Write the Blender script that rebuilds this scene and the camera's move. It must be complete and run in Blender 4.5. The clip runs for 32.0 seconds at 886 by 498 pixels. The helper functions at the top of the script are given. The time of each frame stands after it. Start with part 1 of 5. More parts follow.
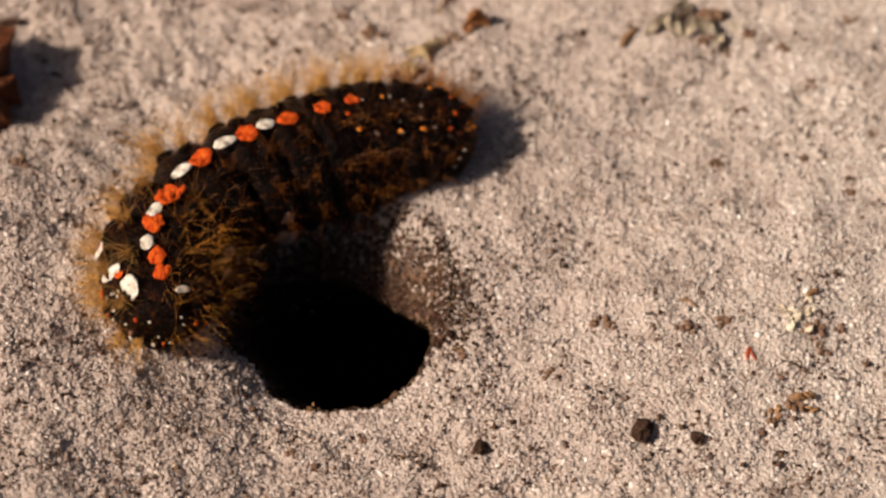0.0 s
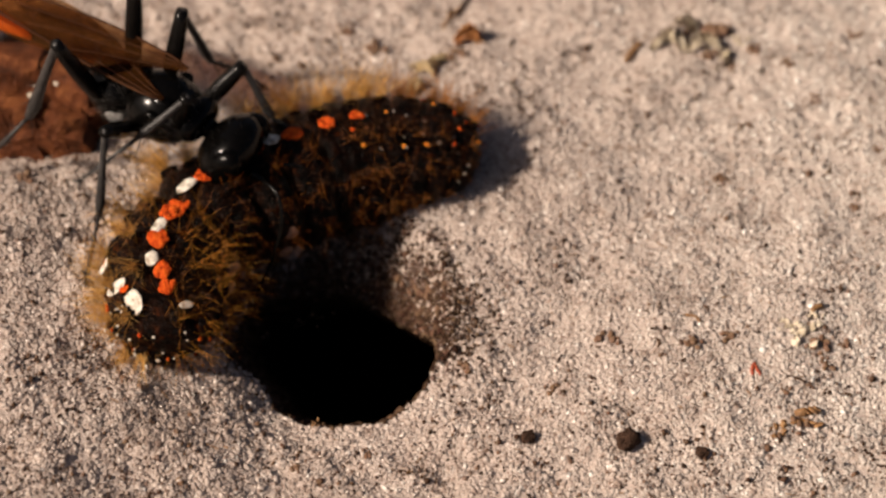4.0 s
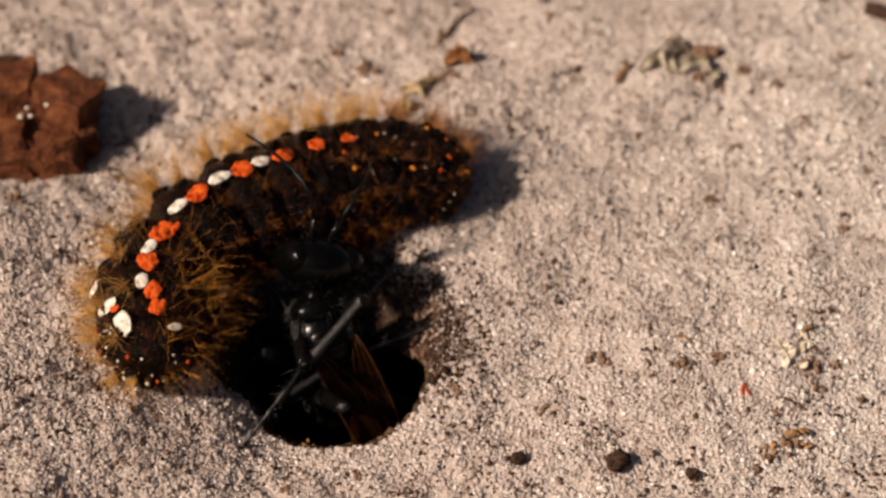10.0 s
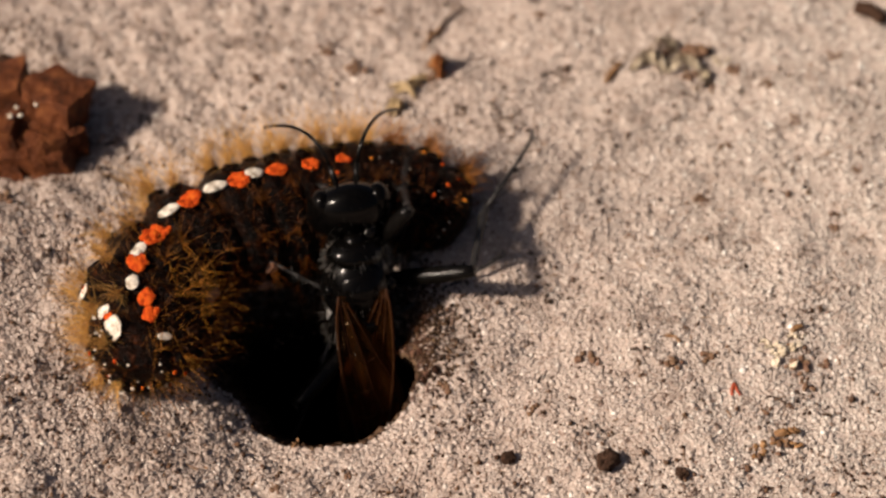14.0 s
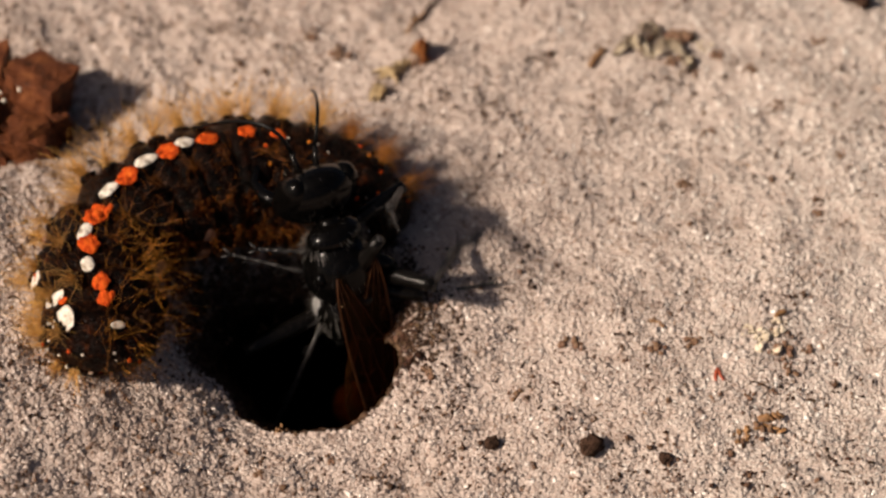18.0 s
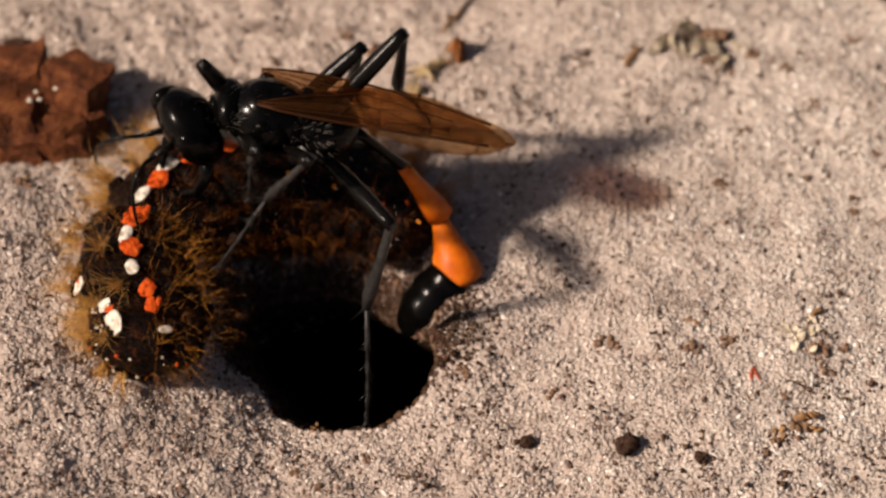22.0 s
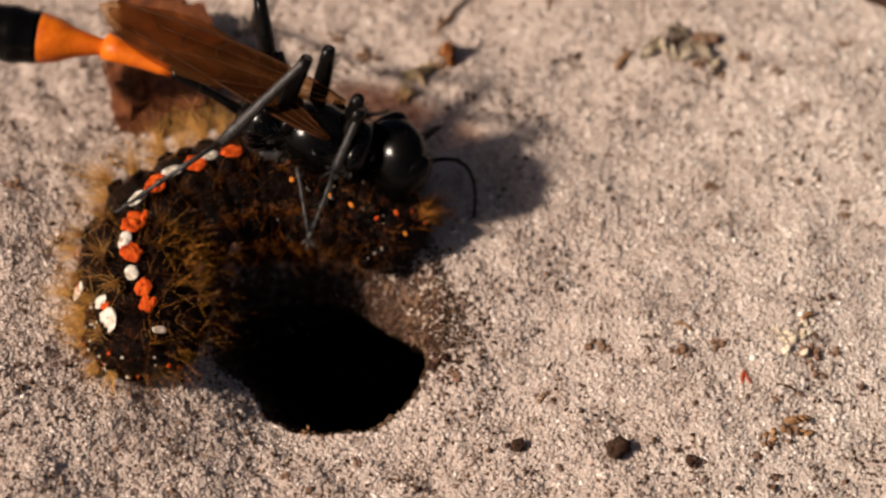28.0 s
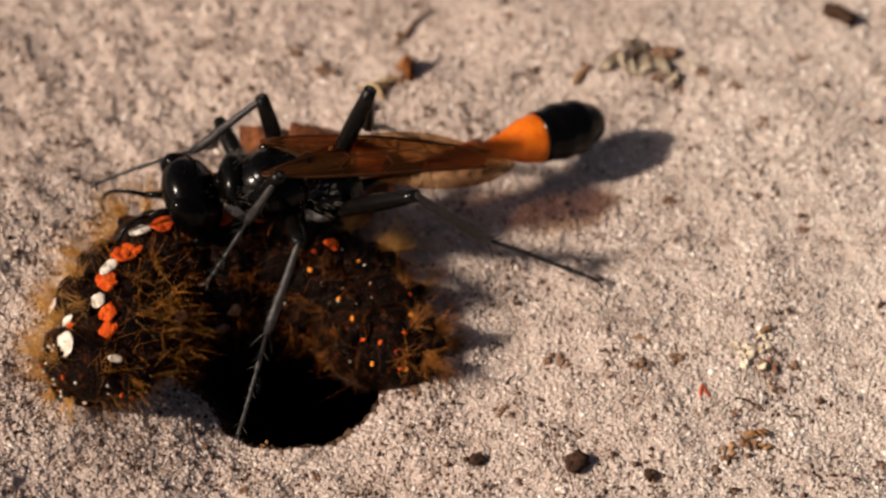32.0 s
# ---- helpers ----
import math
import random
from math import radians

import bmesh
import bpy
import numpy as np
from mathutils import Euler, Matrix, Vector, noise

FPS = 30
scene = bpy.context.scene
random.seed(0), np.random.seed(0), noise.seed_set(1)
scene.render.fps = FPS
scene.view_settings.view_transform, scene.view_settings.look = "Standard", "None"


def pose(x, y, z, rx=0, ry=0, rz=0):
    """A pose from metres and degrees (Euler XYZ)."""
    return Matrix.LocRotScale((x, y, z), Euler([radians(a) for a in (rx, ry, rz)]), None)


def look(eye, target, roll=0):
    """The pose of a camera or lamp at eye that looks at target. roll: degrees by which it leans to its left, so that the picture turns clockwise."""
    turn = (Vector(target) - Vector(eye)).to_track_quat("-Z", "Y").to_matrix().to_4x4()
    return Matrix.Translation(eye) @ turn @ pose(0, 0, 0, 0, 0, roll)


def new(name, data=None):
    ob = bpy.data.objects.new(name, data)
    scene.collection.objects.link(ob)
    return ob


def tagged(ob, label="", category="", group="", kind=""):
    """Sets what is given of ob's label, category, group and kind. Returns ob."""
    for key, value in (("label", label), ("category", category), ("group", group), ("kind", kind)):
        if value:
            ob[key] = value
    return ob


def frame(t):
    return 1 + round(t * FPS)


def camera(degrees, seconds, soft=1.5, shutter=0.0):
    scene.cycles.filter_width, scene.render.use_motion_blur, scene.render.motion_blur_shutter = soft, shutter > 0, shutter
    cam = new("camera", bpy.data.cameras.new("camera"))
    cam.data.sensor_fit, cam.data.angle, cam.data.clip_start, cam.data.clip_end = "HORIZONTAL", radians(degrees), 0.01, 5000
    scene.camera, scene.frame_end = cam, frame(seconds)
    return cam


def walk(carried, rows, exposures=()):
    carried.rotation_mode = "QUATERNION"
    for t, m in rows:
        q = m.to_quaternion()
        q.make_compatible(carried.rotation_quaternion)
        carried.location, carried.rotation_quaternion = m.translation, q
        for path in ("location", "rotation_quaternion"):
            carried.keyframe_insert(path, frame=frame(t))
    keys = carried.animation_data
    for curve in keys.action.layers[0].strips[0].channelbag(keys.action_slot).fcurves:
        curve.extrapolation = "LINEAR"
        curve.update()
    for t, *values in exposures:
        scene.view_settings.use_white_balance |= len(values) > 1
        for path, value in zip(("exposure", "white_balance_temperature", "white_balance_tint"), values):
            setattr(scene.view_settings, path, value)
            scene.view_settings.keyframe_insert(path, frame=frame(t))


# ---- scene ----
cam = camera(14.0, 32.0, soft=2.55, shutter=0.4)

# All lengths below are written in millimetres; MM turns them into metres.
MM = 0.001
EYE = Vector((4.4, 7.1 - 163.0 * math.cos(radians(50)), 163.0 * math.sin(radians(50)))) * MM
AIM = Vector((4.4, 7.1, 0.0)) * MM
FOCAL = 784.0 / math.tan(radians(7.0))


def pan(sx, sy):
    """The tripod head turned so that the picture slides by sx and sy."""
    return look(EYE, AIM) @ Matrix.Rotation(math.atan(sx / FOCAL), 4, "Y") @ Matrix.Rotation(math.atan(sy / FOCAL), 4, "X")


walk(cam, [
    (0, pan(5, -54)),
    (0.4, pan(2, -55)),
    (0.5, pan(-4, -56)),
    (1, pan(-2, -53)),
    (1.5, pan(-2, -48)),
    (2, pan(-2, -45)),
    (2.5, pan(-2, -40)),
    (3, pan(3, -28)),
    (3.5, pan(10, -28)),
    (5.5, pan(16, -23)),
    (6, pan(15, -22)),
    (6.5, pan(13, -19)),
    (7, pan(7, -16)),
    (7.5, pan(6, -13)),
    (8, pan(4, -10)),
    (8.5, pan(3, -7)),
    (9, pan(0, 0)),
    (9.5, pan(-2, 6)),
    (10, pan(-4, 10)),
    (10.5, pan(-4, 9)),
    (11, pan(-4, 7)),
    (11.5, pan(-4, 7)),
    (12, pan(-4, 7)),
    (12.5, pan(-4, 9)),
    (13, pan(-5, 9)),
    (13.5, pan(-7, 9)),
    (14, pan(-22, 9)),
    (14.5, pan(-34, 7)),
    (16.5, pan(-40, -5)),
    (17, pan(-51, -11)),
    (17.5, pan(-49, -14)),
    (18, pan(-51, -17)),
    (18.5, pan(-51, -16)),
    (19, pan(-56, -14)),
    (19.5, pan(-68, -16)),
    (20, pan(-74, -17)),
    (20.5, pan(-56, -20)),
    (21, pan(-39, -22)),
    (21.5, pan(-11, -20)),
    (22, pan(12, -19)),
    (22.5, pan(15, -17)),
    (23, pan(13, -14)),
    (23.5, pan(12, -14)),
    (24, pan(10, -14)),
    (24.5, pan(7, -13)),
    (25, pan(7, -13)),
    (25.5, pan(7, -13)),
    (27.5, pan(-2, -11)),
    (28, pan(-4, -13)),
    (28.5, pan(-5, -7)),
    (29, pan(-8, -5)),
    (29.5, pan(-22, -4)),
    (30, pan(-36, -2)),
    (30.5, pan(-48, 1)),
    (31, pan(-62, 6)),
    (31.5, pan(-69, 9)),
    (32, pan(-77, 12)),
], exposures=[(0.0, 0.47, 6900, 15), (32.0, 0.47, 6900, 16)])
cam.data.dof.use_dof = True
cam.data.dof.focus_distance = 0.155
cam.data.dof.aperture_fstop = 50.0

# ---- world and sun: late, low, warm sun from the left of the burrow ----
SUN_AZ, SUN_EL = radians(199), radians(40)
world = bpy.data.worlds.new("sky")
scene.world = world
world.use_nodes = True
sky = world.node_tree.nodes.new("ShaderNodeTexSky")
sky.sky_type, sky.sun_disc = "NISHITA", False
sky.sun_elevation, sky.sun_rotation = SUN_EL, radians(90) - SUN_AZ
sky.air_density, sky.dust_density, sky.ozone_density = 0.7, 4.0, 0.3
bg = world.node_tree.nodes["Background"]
bg.inputs["Strength"].default_value = 0.041
world.node_tree.links.new(sky.outputs[0], bg.inputs["Color"])
sun_data = bpy.data.lights.new("sun", "SUN")
sun_data.energy, sun_data.angle, sun_data.color = 5.0, radians(4.5), (1.0, 0.895, 0.765)
sun = new("sun", sun_data)
sun.matrix_world = look(Vector((math.cos(SUN_AZ) * math.cos(SUN_EL), math.sin(SUN_AZ) * math.cos(SUN_EL), math.sin(SUN_EL))), (0, 0, 0))


# ---- materials ----
def material(name, rough=0.5, metal=0.0, spec=0.5):
    m = bpy.data.materials.new(name)
    m.use_nodes = True
    p = m.node_tree.nodes["Principled BSDF"]
    p.inputs["Roughness"].default_value = rough
    p.inputs["Metallic"].default_value = metal
    p.inputs["Specular IOR Level"].default_value = spec
    return m, m.node_tree, p


def ramp(nt, source, stops, target):
    r = nt.nodes.new("ShaderNodeValToRGB")
    while len(r.color_ramp.elements) < len(stops):
        r.color_ramp.elements.new(0.5)
    for e, (at, c) in zip(r.color_ramp.elements, stops):
        e.position, e.color = at, (*c, 1)
    nt.links.new(source, r.inputs[0])
    if target is not None:
        nt.links.new(r.outputs[0], target)
    return r


def noise_tex(nt, per_mm, detail=4.0, rough=0.6, scale3=None):
    co = nt.nodes.new("ShaderNodeTexCoord")
    n = nt.nodes.new("ShaderNodeTexNoise")
    n.inputs["Scale"].default_value = per_mm * 1000.0
    n.inputs["Detail"].default_value = detail
    n.inputs["Roughness"].default_value = rough
    if scale3:
        mp = nt.nodes.new("ShaderNodeMapping")
        mp.inputs["Scale"].default_value = scale3
        nt.links.new(co.outputs["Object"], mp.inputs[0])
        nt.links.new(mp.outputs[0], n.inputs["Vector"])
    else:
        nt.links.new(co.outputs["Object"], n.inputs["Vector"])
    return n


def bump(nt, p, source, height_mm, strength=0.7, normal=None):
    b = nt.nodes.new("ShaderNodeBump")
    b.inputs["Strength"].default_value = strength
    b.inputs["Distance"].default_value = height_mm * MM
    nt.links.new(source, b.inputs["Height"])
    if normal is not None:
        nt.links.new(normal, b.inputs["Normal"])
    nt.links.new(b.outputs[0], p.inputs["Normal"])
    return b.outputs[0]


def mottled(name, stops, per_mm, rough=0.5, bump_mm=0.03, fine=4.0, spec=0.5, bump_strength=0.7, scale3=None):
    """A surface with colour that varies at one scale and relief at two."""
    m, nt, p = material(name, rough, 0.0, spec)
    n = noise_tex(nt, per_mm, 5.0, 0.65, scale3)
    ramp(nt, n.outputs["Fac"], stops, p.inputs["Base Color"])
    f = noise_tex(nt, per_mm * fine, 3.0, 0.6, scale3)
    b = bump(nt, p, n.outputs["Fac"], bump_mm * 2, bump_strength)
    bump(nt, p, f.outputs["Fac"], bump_mm, bump_strength, b)
    rr = nt.nodes.new("ShaderNodeMapRange")
    rr.inputs["To Min"].default_value, rr.inputs["To Max"].default_value = rough * 0.72, min(1.0, rough * 1.35)
    nt.links.new(f.outputs["Fac"], rr.inputs["Value"])
    nt.links.new(rr.outputs[0], p.inputs["Roughness"])
    return m


def island_mat(name, stops, rough, fine_mm, by_object=False):
    m, nt, p = material(name, rough, 0.0, 0.06)
    if by_object:
        g = nt.nodes.new("ShaderNodeObjectInfo").outputs["Random"]
    else:
        g = nt.nodes.new("ShaderNodeNewGeometry").outputs["Random Per Island"]
    r = ramp(nt, g, stops, None)
    n = noise_tex(nt, fine_mm, 3.0)
    mix = nt.nodes.new("ShaderNodeMixRGB")
    mix.blend_type = "MULTIPLY"
    mix.inputs[0].default_value = 0.35
    nt.links.new(r.outputs[0], mix.inputs[1])
    nt.links.new(n.outputs["Color"], mix.inputs[2])
    nt.links.new(mix.outputs[0], p.inputs["Base Color"])
    return m


M_GROUND = mottled("sand_bed", [(0.25, (0.37, 0.29, 0.245)), (0.5, (0.45, 0.365, 0.315)), (0.75, (0.51, 0.42, 0.37))], 5.0, 0.8, 0.05, 3.0, 0.25)
def sand_mat(name, stops, rough):
    """Grains of many tints, dirtier in patches."""
    m, nt, p = material(name, rough, 0.0, 0.6)
    r = ramp(nt, nt.nodes.new("ShaderNodeNewGeometry").outputs["Random Per Island"], stops, None)
    last = r.outputs[0]
    for per_mm, tints in ((0.16, [(0.32, (0.72, 0.69, 0.67)), (0.52, (1, 1, 1))]), (0.8, [(0.32, (0.66, 0.58, 0.53)), (0.44, (0.92, 0.90, 0.89)), (0.62, (1.08, 1.08, 1.08))])):
        n = noise_tex(nt, per_mm, 6.0, 0.7)
        k = ramp(nt, n.outputs["Fac"], tints, None)
        mix = nt.nodes.new("ShaderNodeMixRGB")
        mix.blend_type = "MULTIPLY"
        mix.inputs[0].default_value = 1.0
        nt.links.new(last, mix.inputs[1])
        nt.links.new(k.outputs[0], mix.inputs[2])
        last = mix.outputs[0]
    # the grain tint runs from darker on the left to paler on the right
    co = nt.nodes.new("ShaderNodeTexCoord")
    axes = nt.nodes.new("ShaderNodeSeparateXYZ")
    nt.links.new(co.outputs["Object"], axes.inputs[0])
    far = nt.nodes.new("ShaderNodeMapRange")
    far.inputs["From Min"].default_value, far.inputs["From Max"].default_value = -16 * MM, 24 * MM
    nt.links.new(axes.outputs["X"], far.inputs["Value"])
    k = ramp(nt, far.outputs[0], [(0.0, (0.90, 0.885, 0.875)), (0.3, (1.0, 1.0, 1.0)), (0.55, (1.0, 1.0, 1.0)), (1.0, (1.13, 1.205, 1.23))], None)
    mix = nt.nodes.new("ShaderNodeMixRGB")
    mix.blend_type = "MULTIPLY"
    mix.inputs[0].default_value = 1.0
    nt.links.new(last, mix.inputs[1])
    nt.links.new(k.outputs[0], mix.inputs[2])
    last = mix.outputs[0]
    nt.links.new(last, p.inputs["Base Color"])
    glow = nt.nodes.new("ShaderNodeBsdfTranslucent")
    nt.links.new(last, glow.inputs[0])
    blend = nt.nodes.new("ShaderNodeMixShader")
    blend.inputs[0].default_value = 0.3
    nt.links.new(p.outputs[0], blend.inputs[1])
    nt.links.new(glow.outputs[0], blend.inputs[2])
    nt.links.new(blend.outputs[0], nt.nodes["Material Output"].inputs["Surface"])
    return m


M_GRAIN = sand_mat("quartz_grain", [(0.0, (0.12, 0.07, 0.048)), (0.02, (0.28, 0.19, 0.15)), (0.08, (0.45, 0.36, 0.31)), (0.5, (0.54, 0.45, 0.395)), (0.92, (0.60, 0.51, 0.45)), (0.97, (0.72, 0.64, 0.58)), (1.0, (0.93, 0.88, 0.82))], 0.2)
# damp brown grains, toned down to carry the caterpillar's shade as well
M_DAMP_SHADE_GRAIN = sand_mat("damp_shade_grain", [(0.0, (0.03, 0.015, 0.01)), (0.35, (0.075, 0.040, 0.029)), (0.75, (0.145, 0.088, 0.068)), (0.95, (0.25, 0.172, 0.14)), (1.0, (0.45, 0.36, 0.31))], 0.35)
# damp soil of the burrow, near black: its shade is in the colour
M_DAMP_SHADE = mottled("damp_soil", [(0.3, (0.008, 0.0045, 0.003)), (0.6, (0.022, 0.012, 0.008)), (0.8, (0.05, 0.03, 0.02))], 2.0, 0.85, 0.12, 3.0, 0.1)
M_WET = island_mat("wet_soil_crumb", [(0.0, (0.022, 0.010, 0.006)), (0.6, (0.06, 0.028, 0.018)), (1.0, (0.17, 0.095, 0.065))], 0.8, 5.0)
M_SPECK = island_mat("dark_speck", [(0.0, (0.025, 0.013, 0.008)), (0.6, (0.09, 0.05, 0.032)), (1.0, (0.19, 0.11, 0.07))], 0.7, 5.0)
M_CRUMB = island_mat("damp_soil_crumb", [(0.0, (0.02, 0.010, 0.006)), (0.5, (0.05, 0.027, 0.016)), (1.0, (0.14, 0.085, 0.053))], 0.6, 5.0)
M_PEBBLE = mottled("dark_pebble", [(0.3, (0.016, 0.010, 0.007)), (0.6, (0.085, 0.046, 0.030)), (0.8, (0.17, 0.10, 0.07))], 3.0, 0.8, 0.12, 4.0, 0.05)
M_BARK = mottled("pine_bark", [(0.3, (0.014, 0.005, 0.002)), (0.5, (0.095, 0.028, 0.010)), (0.75, (0.20, 0.072, 0.024))], 1.1, 0.6, 0.2, 5.0, 0.12)
M_LITTER = mottled("dry_litter", [(0.3, (0.10, 0.045, 0.015)), (0.6, (0.28, 0.14, 0.05)), (0.8, (0.42, 0.27, 0.13))], 2.5, 0.6, 0.05)
M_LEAF = mottled("orange_leaf", [(0.3, (0.16, 0.05, 0.012)), (0.5, (0.42, 0.17, 0.05)), (0.8, (0.62, 0.36, 0.15))], 1.6, 0.6, 0.05)
M_STRAW = mottled("dry_straw", [(0.3, (0.40, 0.27, 0.12)), (0.6, (0.60, 0.46, 0.27)), (0.8, (0.70, 0.59, 0.43))], 2.0, 0.6, 0.04)
M_RED = mottled("red_husk", [(0.3, (0.22, 0.03, 0.01)), (0.7, (0.45, 0.09, 0.03))], 3.0, 0.5, 0.03)
M_MOSS = mottled("grey_green_lichen", [(0.3, (0.30, 0.225, 0.13)), (0.5, (0.58, 0.49, 0.36)), (0.75, (0.72, 0.64, 0.53))], 3.0, 0.8, 0.05)
M_SKIN = mottled("caterpillar_skin", [(0.44, (0.0007, 0.0004, 0.0002)), (0.58, (0.006, 0.0014, 0.0003)), (0.74, (0.06, 0.014, 0.0025))], 2.4, 0.28, 0.09, 4.0, 0.05)
M_ORANGE = mottled("orange_spot", [(0.32, (0.09, 0.010, 0.002)), (0.44, (0.38, 0.042, 0.006)), (0.56, (0.52, 0.078, 0.010)), (0.75, (0.62, 0.15, 0.022))], 3.0, 0.7, 0.06, 4.0, 0.05)
M_FLECK = mottled("ochre_fleck", [(0.3, (0.42, 0.10, 0.006)), (0.7, (0.72, 0.27, 0.03))], 4.0, 0.6, 0.04, 4.0, 0.1)
M_WHITE = mottled("white_spot", [(0.36, (0.22, 0.17, 0.12)), (0.5, (0.50, 0.44, 0.36)), (0.62, (0.70, 0.65, 0.56)), (0.75, (0.82, 0.78, 0.70))], 3.0, 0.5, 0.04)
M_PROLEG = mottled("proleg_skin", [(0.3, (0.12, 0.05, 0.025)), (0.7, (0.30, 0.14, 0.075))], 4.0, 0.45, 0.03)
M_BLACK = mottled("black_chitin", [(0.3, (0.0005, 0.00045, 0.0004)), (0.7, (0.0022, 0.0019, 0.0017))], 6.0, 0.17, 0.006, 3.0, 0.10, 0.25)
M_EYE = mottled("compound_eye", [(0.3, (0.0006, 0.0005, 0.0004)), (0.7, (0.002, 0.0017, 0.0015))], 20.0, 0.18, 0.003, 2.0, 0.08, 0.3)
M_SHIN = mottled("grey_dusted_leg", [(0.3, (0.006, 0.0054, 0.005)), (0.7, (0.032, 0.029, 0.028))], 4.0, 0.4, 0.02, 4.0, 0.3)
M_LEG = mottled("black_leg", [(0.3, (0.001, 0.0009, 0.0008)), (0.7, (0.005, 0.0042, 0.0036))], 5.0, 0.2, 0.008, 4.0, 0.12)
M_FUZZ = mottled("silver_pubescence", [(0.3, (0.10, 0.095, 0.09)), (0.7, (0.26, 0.25, 0.24))], 6.0, 0.5, 0.03)
M_ABDO = mottled("orange_chitin", [(0.3, (0.36, 0.058, 0.002)), (0.7, (0.60, 0.135, 0.005))], 1.2, 0.42, 0.02, 6.0, 0.22, 0.5)


def hair_mat(name, a, b):
    m, nt, p = material(name, 0.4)
    g = nt.nodes.new("ShaderNodeNewGeometry")
    r = ramp(nt, g.outputs["Random Per Island"], [(0.0, a), (1.0, b)], p.inputs["Base Color"])
    tr = nt.nodes.new("ShaderNodeBsdfTranslucent")
    nt.links.new(r.outputs[0], tr.inputs[0])
    mix = nt.nodes.new("ShaderNodeMixShader")
    mix.inputs[0].default_value = 0.4
    nt.links.new(p.outputs[0], mix.inputs[1])
    nt.links.new(tr.outputs[0], mix.inputs[2])
    nt.links.new(mix.outputs[0], nt.nodes["Material Output"].inputs["Surface"])
    return m


M_HAIR = hair_mat("brown_hair", (0.08, 0.021, 0.0028), (0.60, 0.20, 0.024))
M_TAIL = hair_mat("rusty_hair", (0.11, 0.03, 0.004), (0.62, 0.24, 0.033))
M_FUR = hair_mat("dark_fur", (0.009, 0.003, 0.0008), (0.16, 0.053, 0.013))
M_GOLD = hair_mat("bright_hair", (0.45, 0.14, 0.012), (0.95, 0.46, 0.065))
# hair of the far side: sunlight is put into its golden tone
M_FRINGE_LIT = hair_mat("golden_hair_lit", (0.34, 0.14, 0.021), (0.86, 0.51, 0.14))
M_SILVER = hair_mat("silver_bristle", (0.06, 0.052, 0.045), (0.20, 0.18, 0.16))
M_BRISTLE = hair_mat("wasp_bristle", (0.002, 0.0018, 0.0016), (0.014, 0.0125, 0.011))


def wing_mat():
    """A clear smoky amber skin: it tints what lies behind it, with a dim sheen on top."""
    m, nt, p = material("smoky_wing", 0.3, 0.0, 0.3)
    n = noise_tex(nt, 1.6, 4.0, 0.6, (0.12, 1.0, 1.0))
    ramp(nt, n.outputs["Fac"], [(0.35, (0.035, 0.012, 0.003)), (0.65, (0.13, 0.052, 0.013))], p.inputs["Base Color"])
    f = noise_tex(nt, 2.0, 2.0)
    bump(nt, p, f.outputs["Fac"], 0.05, 0.5)
    clear = nt.nodes.new("ShaderNodeBsdfTransparent")
    ramp(nt, n.outputs["Fac"], [(0.35, (0.76, 0.57, 0.40)), (0.65, (0.91, 0.79, 0.63))], clear.inputs[0])
    mix = nt.nodes.new("ShaderNodeMixShader")
    mix.inputs[0].default_value = 0.2
    nt.links.new(clear.outputs[0], mix.inputs[1])
    nt.links.new(p.outputs[0], mix.inputs[2])
    nt.links.new(mix.outputs[0], nt.nodes["Material Output"].inputs["Surface"])
    return m


M_WING = wing_mat()
M_VEIN = mottled("wing_vein", [(0.3, (0.02, 0.007, 0.003)), (0.7, (0.05, 0.018, 0.006))], 4.0, 0.6, 0.01, 4.0, 0.08)


# ---- mesh helpers (millimetres in, metres out) ----
def solid(name, bm, mat, smooth=True):
    me = bpy.data.meshes.new(name)
    bm.transform(Matrix.Scale(MM, 4))
    bmesh.ops.recalc_face_normals(bm, faces=bm.faces)
    bm.to_mesh(me)
    bm.free()
    me.materials.append(mat)
    if smooth:
        me.shade_smooth()
    return me


def part(name, bm, mat, parent=None, label="", smooth=True):
    """One mesh object, under a thing or under a part."""
    ob = new(name, solid(name, bm, mat, smooth))
    if parent is not None:
        ob.parent = parent
    if label:
        ob["label"] = label
    return ob


def ball(bm, c, r, rot=None, u=20, v=12):
    """An ellipsoid with centre c and half axes r."""
    m = Matrix.Translation(c) @ (rot or Matrix.Identity(4)) @ Matrix.Diagonal((*r, 1))
    return bmesh.ops.create_uvsphere(bm, u_segments=u, v_segments=v, radius=1.0, matrix=m)["verts"]


def tube(bm, pts, radii, seg=10, flat=1.0, up=(0, 0, 1)):
    """A closed tapering tube along pts; flat squeezes it along up."""
    pts = [Vector(p) for p in pts]
    rings, side = [], None
    for i, p in enumerate(pts):
        d = (pts[min(i + 1, len(pts) - 1)] - pts[max(i - 1, 0)]).normalized()
        s = d.cross(Vector(up))
        if s.length < 1e-4:
            s = d.cross(Vector((0.3, 1, 0.1)))
        s.normalize()
        if side is not None and s.dot(side) < 0:
            s = -s
        side = s
        n = s.cross(d).normalized()
        r = radii[i]
        rings.append([bm.verts.new(p + s * (math.cos(a) * r) + n * (math.sin(a) * r * flat)) for a in (math.tau * k / seg for k in range(seg))])
    for a, b in zip(rings, rings[1:]):
        for k in range(seg):
            bm.faces.new((a[k], a[(k + 1) % seg], b[(k + 1) % seg], b[k]))
    bm.faces.new(rings[0][::-1])
    bm.faces.new(rings[-1])


